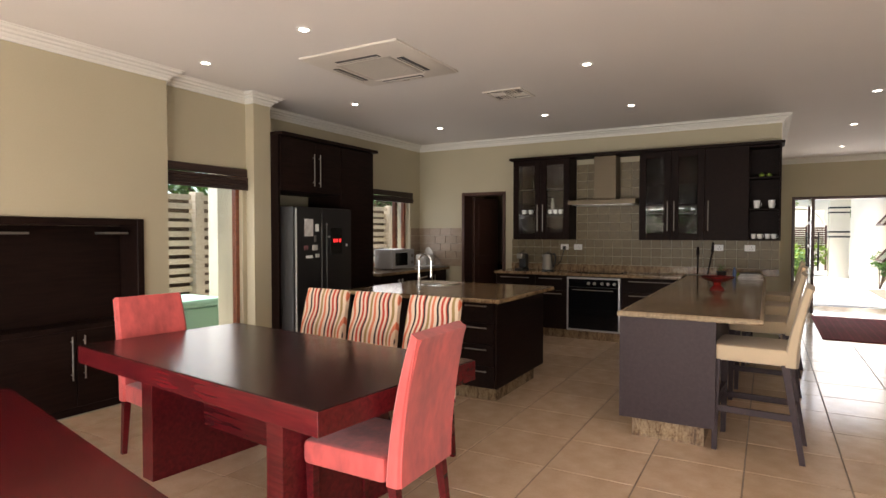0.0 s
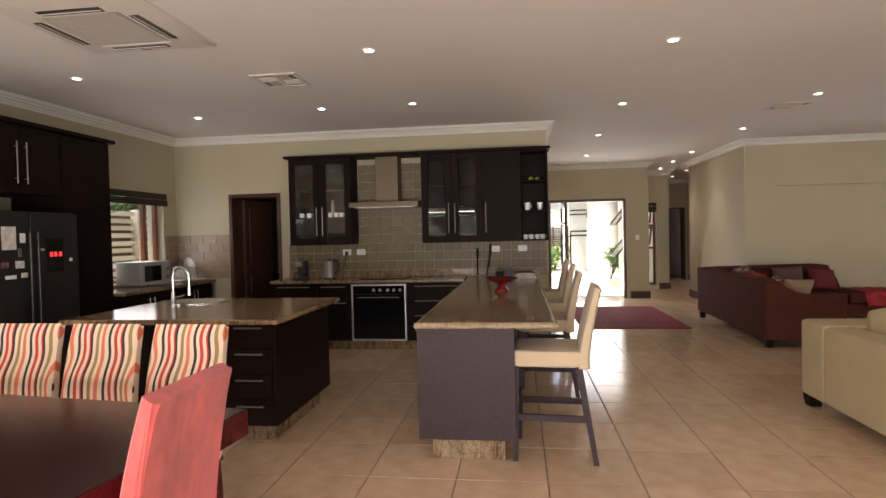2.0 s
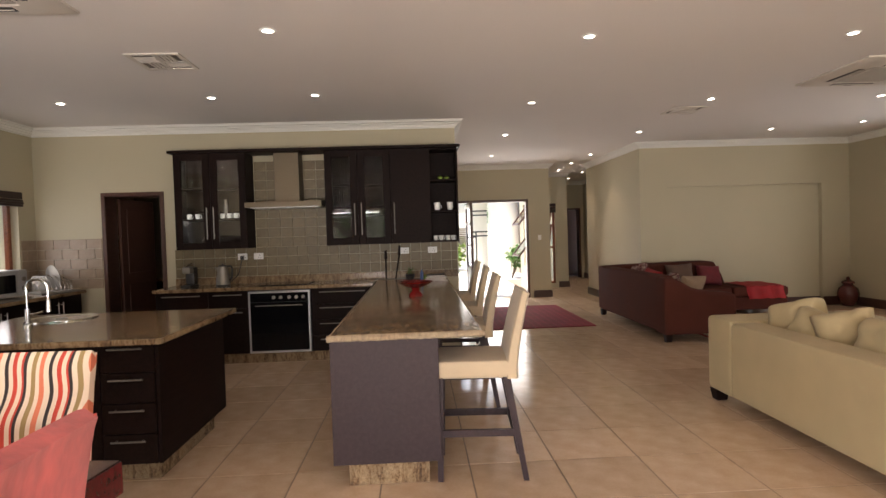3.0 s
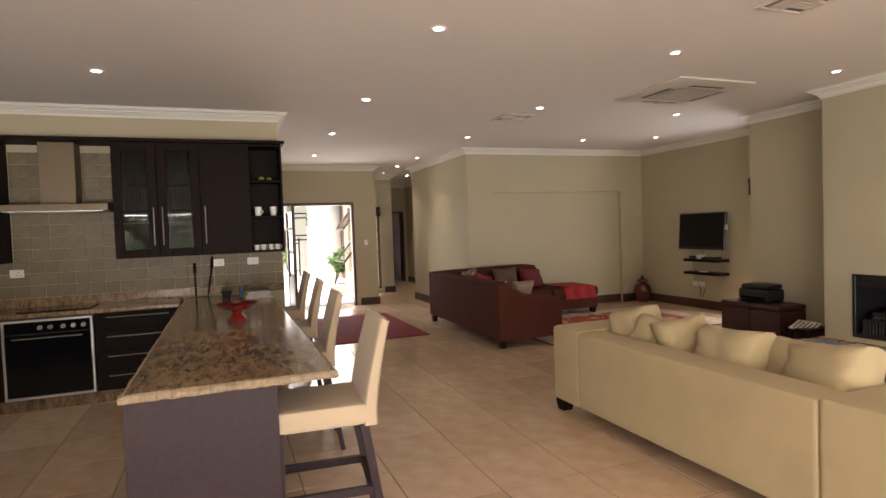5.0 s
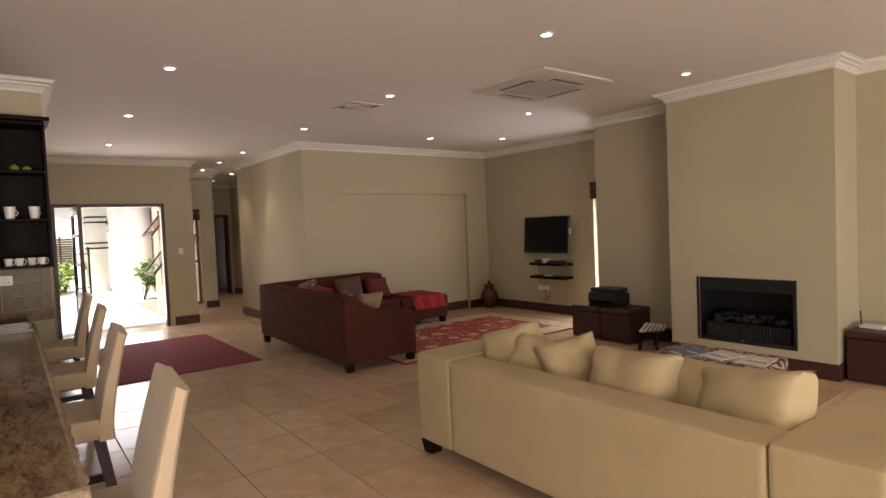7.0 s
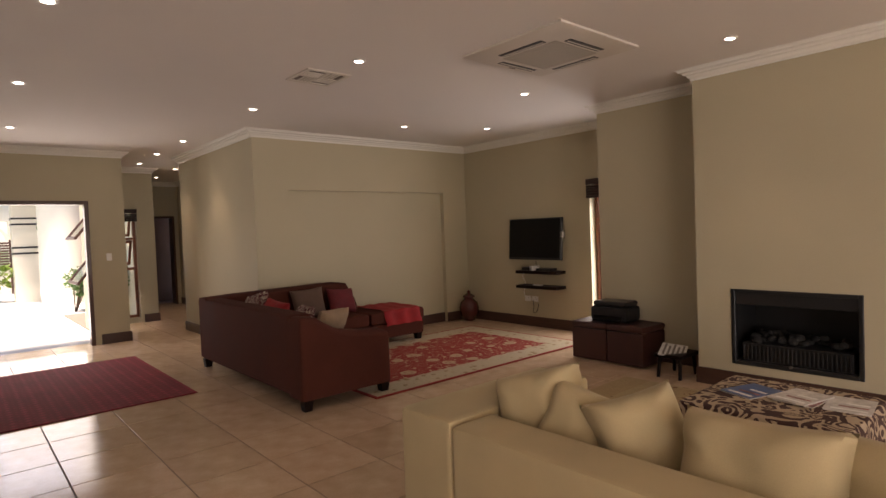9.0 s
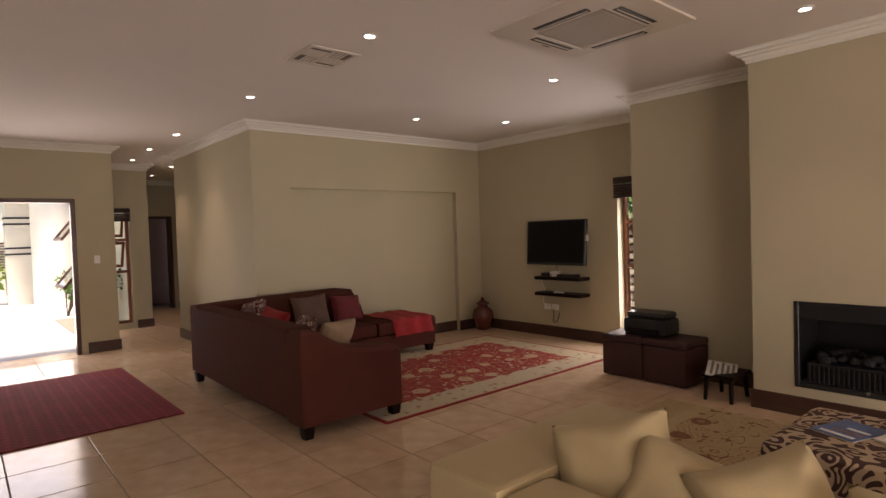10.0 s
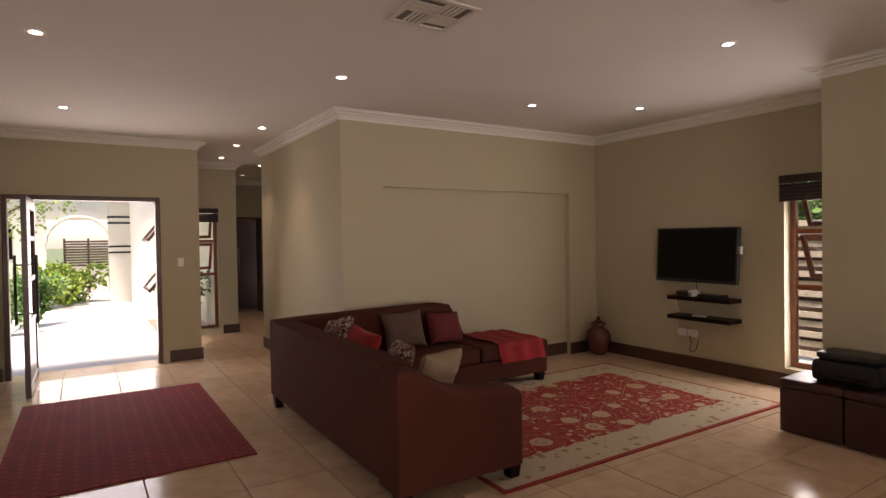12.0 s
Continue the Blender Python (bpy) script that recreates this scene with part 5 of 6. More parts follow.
for x, y, z, a, mt in ((4.38, 5.62, 0.43, 70, BLUE), (4.42, 5.35, 0.43, 84, COVER), (4.44, 5.12, 0.43, 96, PAPER), (4.4, 5.36, 0.4405, 76, PAPER)):
    magazine(pose(x, y, z, 0, 0, a), 0.22, 0.29, mt, "glossy magazine lying on the patterned ottoman")

# leather cubes, printer, newspaper stand
def cube_ottoman(x, y, a, w=0.44, h=0.43):
    t = thing("cube_ottoman", pose(x, y, 0, 0, 0, a), "dark brown leather cube ottoman", "ottoman", "leather cube ottomans")
    part("body", boxes(((-w / 2, -w / 2, 0.01), (w / 2, w / 2, h - 0.07)), bevel=0.02), LEATHER, t)
    part("lid", boxes(((-w / 2 - 0.004, -w / 2 - 0.004, h - 0.068), (w / 2 + 0.004, w / 2 + 0.004, h)), bevel=0.022), LEATHER, t)
    return t
cube_ottoman(6.205, 7.95, 2)
cube_ottoman(6.205, 7.49, -2)
cube_ottoman(6.19, 4.78, 0, 0.46, 0.46)
pr = thing("printer", pose(6.24, 7.76, 0.431, 0, 0, -90), "black inkjet printer on the leather cubes", "printer")
part("body", boxes(((-0.23, -0.15, 0), (0.23, 0.16, 0.17)), bevel=0.04), BLACK, pr)
part("lid", boxes(((-0.205, -0.12, 0.168), (0.205, 0.15, 0.225)), bevel=0.024), BLACK, pr)
part("paper_tray", boxes(((-0.16, -0.22, 0.012), (0.16, -0.14, 0.02))), BLACKGLASS, pr)
part("output_slot", boxes(((-0.17, -0.153, 0.03), (0.17, -0.149, 0.07))), BLACKGLASS, pr)
for i in range(4):
    part("button", tube(bmesh.new(), (0.12 + i * 0.025, -0.08, 0.223), (0.12 + i * 0.025, -0.08, 0.228), 0.008), STEEL, pr)
ns = thing("magazine_stand", pose(5.98, 6.92, 0), "low dark wooden stand with newspapers", "stand")
for x in (-0.14, 0.14):
    for y in (-0.1, 0.1):
        part("leg", tube(bmesh.new(), (x * 1.15, y * 1.1, 0), (x, y, 0.21), 0.016, 0.02, 8), DARKWOOD, ns)
part("top", boxes(((-0.19, -0.14, 0.2), (0.19, 0.14, 0.235)), bevel=0.008), DARKWOOD, ns)
np_ = thing("newspaper", pose(5.97, 6.95, 0.238, 6, -8, 20), "folded newspaper lying on the low stand", "newspaper")
part("sheets", boxes(((-0.17, -0.12, 0), (0.17, 0.12, 0.014)), bevel=0.004), PAPER, np_)
for i in range(5):
    part("print_bar", boxes(((-0.15, -0.1 + i * 0.042, 0.0142), (0.15 - 0.05 * (i % 2), -0.08 + i * 0.042, 0.0148))), VENTBACK, np_)
rt = thing("wifi_router", pose(6.2, 4.86, 0.461, 0, 0, 80), "white wireless router with one aerial on the cube", "router")
part("body", boxes(((-0.1, -0.07, 0), (0.1, 0.07, 0.03)), bevel=0.01), WHITE, rt)
part("aerial", tube(bmesh.new(), (0.08, 0.06, 0.02), (0.08, 0.07, 0.16), 0.006), BLACK, rt)

# gas fire
gf = thing("gas_fireplace", pose(0, 0, 0), "black built-in gas fireplace with ceramic coals", "fireplace")
part("frame", frame_rect(bmesh.new(), "y", 5.88, 5.92, 5.375, 6.355, 0.225, 0.895, 0.035), BLACK, gf)
part("firebox", boxes(((6.36, 5.4, 0.25), (6.39, 6.33, 0.88)), ((5.92, 5.39, 0.25), (6.36, 5.41, 0.88)), ((5.92, 6.325, 0.25), (6.36, 6.345, 0.88)), ((5.92, 5.41, 0.86), (6.36, 6.325, 0.88)), ((5.92, 5.41, 0.25), (6.36, 6.325, 0.27))), BLACK, gf)
part("lintel", boxes(((5.9, 5.41, 0.76), (5.94, 6.32, 0.86)), bevel=0.004), BLACK, gf)
part("tray", boxes(((5.92, 5.45, 0.27), (6.25, 6.28, 0.42)), bevel=0.01), BLACK, gf)
for i in range(26):
    y = 5.47 + i * 0.0315
    part("grate_bar", tube(bmesh.new(), (5.905, y, 0.27), (5.905, y, 0.4), 0.006, seg=6), BLACK, gf)
random.seed(4)
for i in range(46):
    bm = bmesh.new()
    bmesh.ops.create_icosphere(bm, subdivisions=2, radius=0.028 + random.random() * 0.018)
    k = random.random() * 20
    for v in bm.verts:
        v.co *= 1 + 0.35 * noise.noise(v.co * 22 + Vector((k, 0, 0)))
        v.co.z *= 0.75
    part("coal", bm, COAL, gf, "", pose(5.97 + 0.22 * random.random(), 5.5 + 0.73 * random.random(), 0.44 + 0.05 * random.random()))
part("knob", tube(bmesh.new(), (5.865, 5.88, 0.26), (5.89, 5.88, 0.26), 0.012), STEEL, gf)

# television and shelves
tv = thing("television", pose(7.25, 9.72, 1.33, 0, 0, 0) @ pose(0, 0, 0, 0, 4, -3), "black flat television on a wall bracket", "television")
part("casing", boxes(((-0.03, -0.52, -0.31), (0.02, 0.52, 0.31)), bevel=0.01), BLACK, tv)
part("screen", boxes(((-0.033, -0.495, -0.275), (-0.029, 0.495, 0.29))), SCREEN, tv)
part("bracket", boxes(((0.02, -0.12, -0.12), (0.07, 0.12, 0.12)), bevel=0.004), BLACK, tv)
part("speaker", tube(bmesh.new(), (-0.01, -0.53, 0.02), (-0.01, -0.53, 0.1), 0.03), STEEL, tv, "small silver side knob")
for z, lab in ((0.82, "dark floating wall shelf with set-top boxes"), (0.6, "dark floating wall shelf under the television")):
    single("floating_shelf", boxes(((7.1, 9.24, z), (7.33, 10.0, z + 0.045)), bevel=0.004), DARKWOOD, lab, "shelf", group="television shelves")
for y, w, h, mt in ((9.8, 0.2, 0.05, BLACK), (9.5, 0.26, 0.035, BLACK), (9.72, 0.06, 0.07, WHITE)):
    single("media_box", boxes(((7.13, y - w / 2, 0.866), (7.3, y + w / 2, 0.866 + h)), bevel=0.006), mt, "small media box on the floating shelf", "media box")
single("remote_control", boxes(((7.15, 9.55, 0.646), (7.19, 9.71, 0.662)), bevel=0.004), WHITE, "pale remote control on the lower shelf", "remote control")

def cable(pts, r, label, mat=BLACK):
    c = bpy.data.curves.new("cable", "CURVE")
    c.dimensions, c.bevel_depth, c.bevel_resolution = "3D", r, 2
    s = c.splines.new("NURBS")
    s.points.add(len(pts) - 1)
    for p, q in zip(s.points, pts):
        p.co = (*q, 1)
    s.use_endpoint_u, s.order_u = True, 3
    c.materials.append(mat)
    return tagged(new("cable", c), label, "cable")
cable([(7.28, 9.72, 1.05), (7.27, 9.75, 0.97), (7.2, 9.65, 0.92), (7.2, 9.55, 0.88)], 0.004, "thin black television cable")
cable([(7.3, 9.98, 0.86), (7.28, 10.04, 0.78), (7.31, 9.97, 0.66), (7.3, 10.03, 0.5), (7.31, 9.95, 0.38), (7.31, 9.88, 0.42)], 0.004, "pale cable hanging below the shelves", WHITE)
cable([(7.31, 9.85, 0.4), (7.28, 9.8, 0.3), (7.3, 9.86, 0.22), (7.29, 9.76, 0.2), (7.31, 9.74, 0.35)], 0.005, "dark cable at the wall socket")


def socket(m, label):
    t = thing("wall_socket", m, label, "socket")
    part("plate", boxes(((-0.06, -0.008, -0.04), (0.06, 0, 0.04)), bevel=0.003), WHITE, t)
    part("switch", boxes(((-0.045, -0.012, -0.012), (-0.025, -0.008, 0.018)), bevel=0.002), WHITE, t)
    for x, z in ((0.0, -0.015), (0.03, -0.015), (0.015, 0.012)):
        part("hole", tube(bmesh.new(), (x, -0.0085, z), (x, -0.007, z), 0.005, seg=8), BLACK, t)
    return t
for m in (pose(7.33, 9.96, 0.42, 0, 0, -90), pose(7.33, 9.82, 0.42, 0, 0, -90)):
    socket(m, "white wall socket below the television shelves")
for x in (-2.42, -2.22):
    socket(pose(x, 8.985, 1.24), "white wall socket on the tiled splashback")
for x in (-0.38, -0.02):
    socket(pose(x, 8.985, 1.25), "white wall socket on the tiled splashback")
cable([(-2.42, 8.97, 1.22), (-2.43, 8.9, 1.12), (-2.45, 8.88, 1.0), (-2.55, 8.8, 0.92)], 0.005, "black kettle cord on the splashback")
part("plug", boxes(((-2.44, 8.94, 1.2), (-2.4, 8.975, 1.25)), bevel=0.006), BLACK, None)
tagged(bpy.data.objects["plug"], "black plug in the kitchen wall socket", "plug")
single("light_switch", boxes(((2.42, 13.985, 1.25), (2.49, 14.0, 1.36)), bevel=0.003), WHITE, "white light switch plate beside the entrance", "switch")

single("urn", spin(bmesh.new(), [(0.06, 0), (0.1, 0.02), (0.15, 0.12), (0.165, 0.22), (0.14, 0.31), (0.08, 0.36), (0.07, 0.385), (0.1, 0.395), (0.095, 0.42), (0.05, 0.445), (0.025, 0.46), (0.03, 0.485), (0.0, 0.51)], 32), URN, "dark red-brown glazed lidded urn on the floor", "urn", pose(7.1, 11.05, 0))

# ---- small kitchen things ----
mw = thing("microwave", pose(-4.6, 7.95, 0.9, 0, 0, 84), "grey microwave oven on the counter", "microwave")
part("body", boxes(((-0.26, -0.02, 0.01), (0.26, 0.33, 0.3)), bevel=0.008), APPLIANCE, mw)
part("door", boxes(((-0.25, -0.035, 0.02), (0.12, -0.02, 0.29)), bevel=0.006), APPLIANCE, mw)
part("window", boxes(((-0.2, -0.038, 0.06), (0.08, -0.034, 0.25))), BLACKGLASS, mw)
part("control_panel", boxes(((0.13, -0.03, 0.02), (0.25, -0.02, 0.29)), bevel=0.004), APPLIANCE, mw)
for z in (0.1, 0.2):
    part("knob", tube(bmesh.new(), (0.19, -0.045, z), (0.19, -0.03, z), 0.025, seg=16), STEEL, mw)
dr_ = thing("dish_rack", pose(-4.55, 8.62, 0.9, 0, 0, 60), "steel dish rack with round tray", "dish rack")
bm = bmesh.new()
for k in range(9):
    x = -0.18 + k * 0.045
    r = 0.19 * math.sqrt(max(0.05, 1 - (x / 0.21) ** 2))
    for i in range(10):
        a, b = math.pi * i / 10, math.pi * (i + 1) / 10
        tube(bm, (x, r * math.cos(a), 0.02 + r * math.sin(a)), (x, r * math.cos(b), 0.02 + r * math.sin(b)), 0.003, seg=5)
part("wires", bm, CHROME, dr_)
part("tray", boxes(((-0.22, -0.2, 0), (0.22, 0.2, 0.02)), bevel=0.006), STEEL, dr_)
pl2 = part("plate", spin(bmesh.new(), [(0.0, 0), (0.09, 0.004), (0.15, 0.018), (0.15, 0.022), (0.085, 0.01), (0.0, 0.007)]), STEEL, dr_, "", pose(0, 0, 0.17, 0, 82, 0))
single("toaster", boxes(((-4.85, 8.7, 0.901), (-4.62, 8.86, 1.1)), bevel=0.03), STEEL, "steel toaster in the counter corner", "toaster")

kt = thing("kettle", pose(-2.58, 8.7, 0.9), "brushed steel cordless kettle", "kettle")
part("base", spin(bmesh.new(), [(0.085, 0), (0.085, 0.02), (0.0, 0.022)]), BLACK, kt)
part("jug", spin(bmesh.new(), [(0.08, 0.02), (0.082, 0.05), (0.06, 0.2), (0.055, 0.235), (0.0, 0.24)]), STEEL, kt)
part("lid", spin(bmesh.new(), [(0.05, 0.24), (0.045, 0.25), (0.012, 0.255), (0.012, 0.27), (0, 0.272)]), BLACK, kt)
bm = bmesh.new()
hp = [(0.055, 0, 0.235), (0.1, 0, 0.24), (0.115, 0, 0.2), (0.105, 0, 0.1), (0.075, 0, 0.06)]
for a, b in zip(hp, hp[1:]):
    tube(bm, a, b, 0.012, seg=8)
part("handle", bm, BLACK, kt)
part("spout", tube(bmesh.new(), (-0.05, 0, 0.2), (-0.09, 0, 0.23), 0.022, 0.012), STEEL, kt)
cf = thing("coffee_machine", pose(-2.96, 8.66, 0.9), "small black and steel capsule coffee machine", "coffee machine")
part("base", boxes(((-0.06, -0.14, 0), (0.06, 0.12, 0.03)), bevel=0.008), BLACK, cf)
part("column", boxes(((-0.055, 0.0, 0.03), (0.055, 0.12, 0.24)), bevel=0.02), BLACK, cf)
part("head", boxes(((-0.05, -0.11, 0.17), (0.05, 0.02, 0.25)), bevel=0.02), STEEL, cf)
part("lever", tube(bmesh.new(), (0, -0.08, 0.25), (0, 0.08, 0.28), 0.01), CHROME, cf)

single("red_bowl", spin(bmesh.new(), [(0.07, 0), (0.065, 0.02), (0.035, 0.05), (0.04, 0.075), (0.1, 0.095), (0.155, 0.125), (0.16, 0.13), (0.152, 0.132), (0.09, 0.108), (0.0, 0.095)], 32), REDGLASS, "red glazed pedestal bowl on the granite bar", "bowl", pose(-0.24, 6.85, 0.894))
zb = 0.894
for w, d, h, turn, mt, lb in ((0.27, 0.33, 0.012, 2, PAPER, "loose white papers lying on the bar"), (0.25, 0.31, 0.02, -3, COVER, "dark red book in a stack on the bar"),
                              (0.24, 0.3, 0.014, 4, PAPER, "white magazine in a stack on the bar"), (0.22, 0.28, 0.018, -1, BLACK, "black book on top of a stack")):
    bk = thing("book", pose(0.0, 8.55, zb, 0, 0, turn), lb, "book", "books stacked on the bar")
    part("pages", boxes(((-w / 2 + 0.004, -d / 2 + 0.004, 0.002), (w / 2 - 0.004, d / 2 - 0.004, h - 0.002))), PAPER, bk)
    part("cover", boxes(((-w / 2, -d / 2, 0), (w / 2, d / 2, 0.002)), ((-w / 2, -d / 2, h - 0.002), (w / 2, d / 2, h)), ((-w / 2, -d / 2, 0.002), (-w / 2 + 0.003, d / 2, h - 0.002))), mt, bk)
    zb += h + 0.001

pt = thing("potted_plant", pose(-0.31, 8.5, 0.894), "small dark potted plant on the worktop", "plant")
part("pot", spin(bmesh.new(), [(0.04, 0), (0.055, 0.08), (0.06, 0.085), (0.05, 0.08), (0, 0.07)]), BLACK, pt)
random.seed(9)
bm = bmesh.new()
for i in range(70):
    a, r, z = random.random() * 6.28, random.random() * 0.05, 0.08 + random.random() * 0.07
    c = Vector((r * math.cos(a), r * math.sin(a), z))
    d = Vector((math.cos(a), math.sin(a), random.random())) * 0.022
    s = Vector((-math.sin(a), math.cos(a), 0)) * 0.008
    bm.faces.new([bm.verts.new(p) for p in (c, c + d * 0.5 + s, c + d, c + d * 0.5 - s)])
part("leaves", bm, LEAF, pt)
for x, mt, lb in ((-0.17, BLUE, "small blue bottle on the worktop"), (-0.13, LEAFY, "small yellow jar on the worktop")):
    h = 0.13 if mt == BLUE else 0.07
    single("bottle", spin(bmesh.new(), [(0.018, 0), (0.02, 0.01), (0.02, h * 0.7), (0.01, h * 0.85), (0.01, h), (0, h)]), mt, lb, "bottle", pose(x, 8.55, 0.894))
for x, h, dx in ((-0.62, 0.36, 0.0), (-0.5, 0.42, 0.05)):
    single("wooden_spoon", tube(tube(bmesh.new(), (x, 8.93, 0.9), (x + dx, 8.965, 0.9 + h * 0.7), 0.009, 0.009, 8), (x + dx, 8.965, 0.9 + h * 0.7), (x + dx * 1.2, 8.97, 0.9 + h), 0.02, 0.014, 8), DARKWOOD, "dark carved wooden utensil leaning on the splashback", "utensil")


def cup(x, y, z, r=0.035, h=0.08, mat=CERAMIC, label="white ceramic cup on a shelf"):
    t = thing("cup", pose(x, y, z), label, "cup", "cups on the shelves")
    part("bowl", spin(bmesh.new(), [(r * 0.75, 0), (r, h), (r * 0.92, h), (r * 0.68, 0.006), (0, 0.006)], 16), mat, t)
    bm = bmesh.new()
    for i in range(6):
        a, b = -math.pi / 2 + math.pi * i / 6, -math.pi / 2 + math.pi * (i + 1) / 6
        tube(bm, (r * 0.85 + 0.018 * math.cos(a), 0, h / 2 + 0.022 * math.sin(a)), (r * 0.85 + 0.018 * math.cos(b), 0, h / 2 + 0.022 * math.sin(b)), 0.004, seg=5)
    part("handle", bm, mat, t)
    return t
c0 = cup(0.05, 8.8, 1.741, 0.04, 0.1)
copy_thing(c0, pose(0.21, 8.8, 1.741, 0, 0, 40))
c1 = cup(0.02, 8.78, 1.371, 0.03, 0.06)
for x in (0.09, 0.17, 0.24):
    copy_thing(c1, pose(x, 8.78, 1.371, 0, 0, 60 * x))
single("fruit_ornament", spin(spin(bmesh.new(), [(0, 0), (0.03, 0.015), (0.035, 0.035), (0.0, 0.06)], 12, (0.1, 8.8, 2.121)), [(0, 0), (0.028, 0.015), (0.033, 0.03), (0.0, 0.05)], 12, (0.18, 8.8, 2.121)), LEAFY, "yellow-green ornament on the open shelf", "ornament")
for x0 in (-2.98, -2.88, -2.78, -2.58, -2.5, -2.42):
    copy_thing(c1, pose(x0, 8.78, 1.72, 0, 0, 30))
gl = thing("drinking_glass", pose(-1.18, 8.8, 2.1), "clear drinking glass in the cabinet", "glass", "glasses in the cabinets")
part("bowl", spin(bmesh.new(), [(0.025, 0), (0.033, 0.12), (0.03, 0.12), (0.022, 0.008), (0, 0.008)], 16), GLASS, gl)
for x0 in (-1.1, -1.02, -0.82, -0.74, -0.66, -2.95, -2.85, -2.5):
    copy_thing(gl, pose(x0, 8.8, 2.1))
for x0 in (-1.16, -1.06, -0.8, -0.68, -2.95, -2.82):
    copy_thing(gl, pose(x0, 8.8, 1.72 if x0 > -2 else 1.371))
single("salt_shaker", spin(bmesh.new(), [(0.025, 0), (0.022, 0.1), (0.012, 0.13), (0.014, 0.16), (0, 0.17)]), STEEL, "steel shaker in the glass cabinet", "shaker", pose(-2.52, 8.72, 1.78))

# ---- outside ----
single("ground", boxes(((-300, -300, -0.5), (300, 300, -0.21))), SOIL, "grassy ground outside the house", "ground", kind="structure")
single("pavement", boxes(((-3, 14.25, -0.2), (9, 40, -0.03)), ((-8.5, -1.0, -0.2), (-5.2, 14.0, -0.03)), ((7.6, -2, -0.2), (11, 14, -0.03)), ((-8, -9, -0.2), (9, -1.86, -0.03))), PAVING, "pale concrete paving outside", "pavement", kind="structure")
single("roof_slab", boxes(((-5.6, -3.2, 3.12), (8.0, 14.3, 3.3))), ROOF, "roof over the house", "roof", kind="structure")


def fence(name, m, length, h, label):
    t = thing(name, m, label, "fence")
    n = int(length / 1.3)
    for i in range(n + 1):
        x = i * length / n
        part("post", boxes(((x - 0.07, -0.115, -0.03), (x + 0.07, 0.03, h)), bevel=0.01), FENCEWOOD, t)
    for j in range(n):
        # Added bark-brown sheet per bay puts shade into the gaps between slats.
        part("gap_shade", boxes(((j * length / n, -0.13, 0.02), ((j + 1) * length / n, -0.118, h - 0.1))), BARK, t, "dark sheet that stands for shade in the slat gaps")
    random.seed(5)
    k = int(h / 0.125)
    for i in range(k):
        z = 0.02 + i * 0.125
        for j in range(n):
            a, b = j * length / n, (j + 1) * length / n
            dy = 0.06 if (j + i) % 2 else 0.035
            dz = random.uniform(-0.006, 0.006)
            part("slat", boxes(((a - 0.02, -dy - 0.02, z + dz), (b + 0.02, -dy, z + 0.074 + dz))), FENCEWOOD, t)
    return t


fence("wooden_fence", pose(-6.6, 12.0, 0, 0, 0, -90), 9.1, 2.0, "weathered horizontal-slat wooden fence beyond the kitchen")
fence("wooden_fence", pose(8.9, 6.0, 0, 0, 0, 90), 8.0, 1.8, "weathered horizontal-slat wooden fence outside the living room")


def leaves(bm, n, shape, size, seed):
    rnd = random.Random(seed)
    for i in range(n):
        c, out = shape(rnd)
        d = (out + Vector((rnd.uniform(-1, 1), rnd.uniform(-1, 1), rnd.uniform(-0.8, 0.6)))).normalized() * size * rnd.uniform(0.6, 1.3)
        s = d.cross(Vector((rnd.uniform(-1, 1), rnd.uniform(-1, 1), 1))).normalized() * d.length * 0.32
        bm.faces.new([bm.verts.new(p) for p in (c, c + d * 0.45 + s, c + d, c + d * 0.45 - s)])
    return bm


def blob(clumps):
    def pick(rnd):
        x, y, z, r = rnd.choice(clumps)
        v = Vector((rnd.gauss(0, 1), rnd.gauss(0, 1), rnd.gauss(0, 1))).normalized()
        return Vector((x, y, z)) + v * r * rnd.uniform(0.55, 1.0), v
    return pick


def shrub(m, r, h, mat, label, seed, n=900, size=0.09):
    t = thing("shrub", m, label, "shrub")
    rnd = random.Random(seed)
    cl = [(rnd.uniform(-r, r) * 0.7, rnd.uniform(-r, r) * 0.7, h * rnd.uniform(0.3, 0.85), r * rnd.uniform(0.3, 0.55)) for i in range(9)]
    bm = bmesh.new()
    for x, y, z, q in cl:
        tube(bm, (0, 0, -0.05), (x, y, z), 0.014, 0.005, 6)
    part("stems", bm, BARK, t)
    part("foliage", leaves(bmesh.new(), n, blob(cl), size, seed), mat, t)
    return t


def tree(m, h, r, seed, mat=LEAF, n=5000, size=0.16):
    t = thing("tree", m, "leafy green tree behind the garden wall", "tree")
    rnd = random.Random(seed)
    bm = tube(bmesh.new(), (0, 0, -0.1), (0.1, 0, h * 0.45), 0.16, 0.1, 10)
    cl = []
    for i in range(16):
        p = (rnd.uniform(-r, r), rnd.uniform(-r, r), h * rnd.uniform(0.5, 1.0))
        cl.append((*p, r * rnd.uniform(0.25, 0.45)))
        tube(bm, (0.1, 0, h * rnd.uniform(0.3, 0.45)), p, 0.06, 0.015, 6)
    part("trunk", bm, BARK, t)
    part("crown", leaves(bmesh.new(), n, blob(cl), size, seed), mat, t)
    return t


tree(pose(-8.8, 8.5, -0.2), 4.2, 1.7, 1)
tree(pose(-8.6, 11.6, -0.2), 4.0, 1.6, 2)
tree(pose(10.8, 9.5, -0.2), 3.6, 1.6, 3)
tree(pose(10.9, 12.0, -0.2), 3.9, 1.7, 4)
tree(pose(-1.4, 25.5, -0.2), 5.4, 2.1, 5, LEAFY, 3500)
tree(pose(4.6, 25.5, -0.2), 4.6, 1.6, 6)
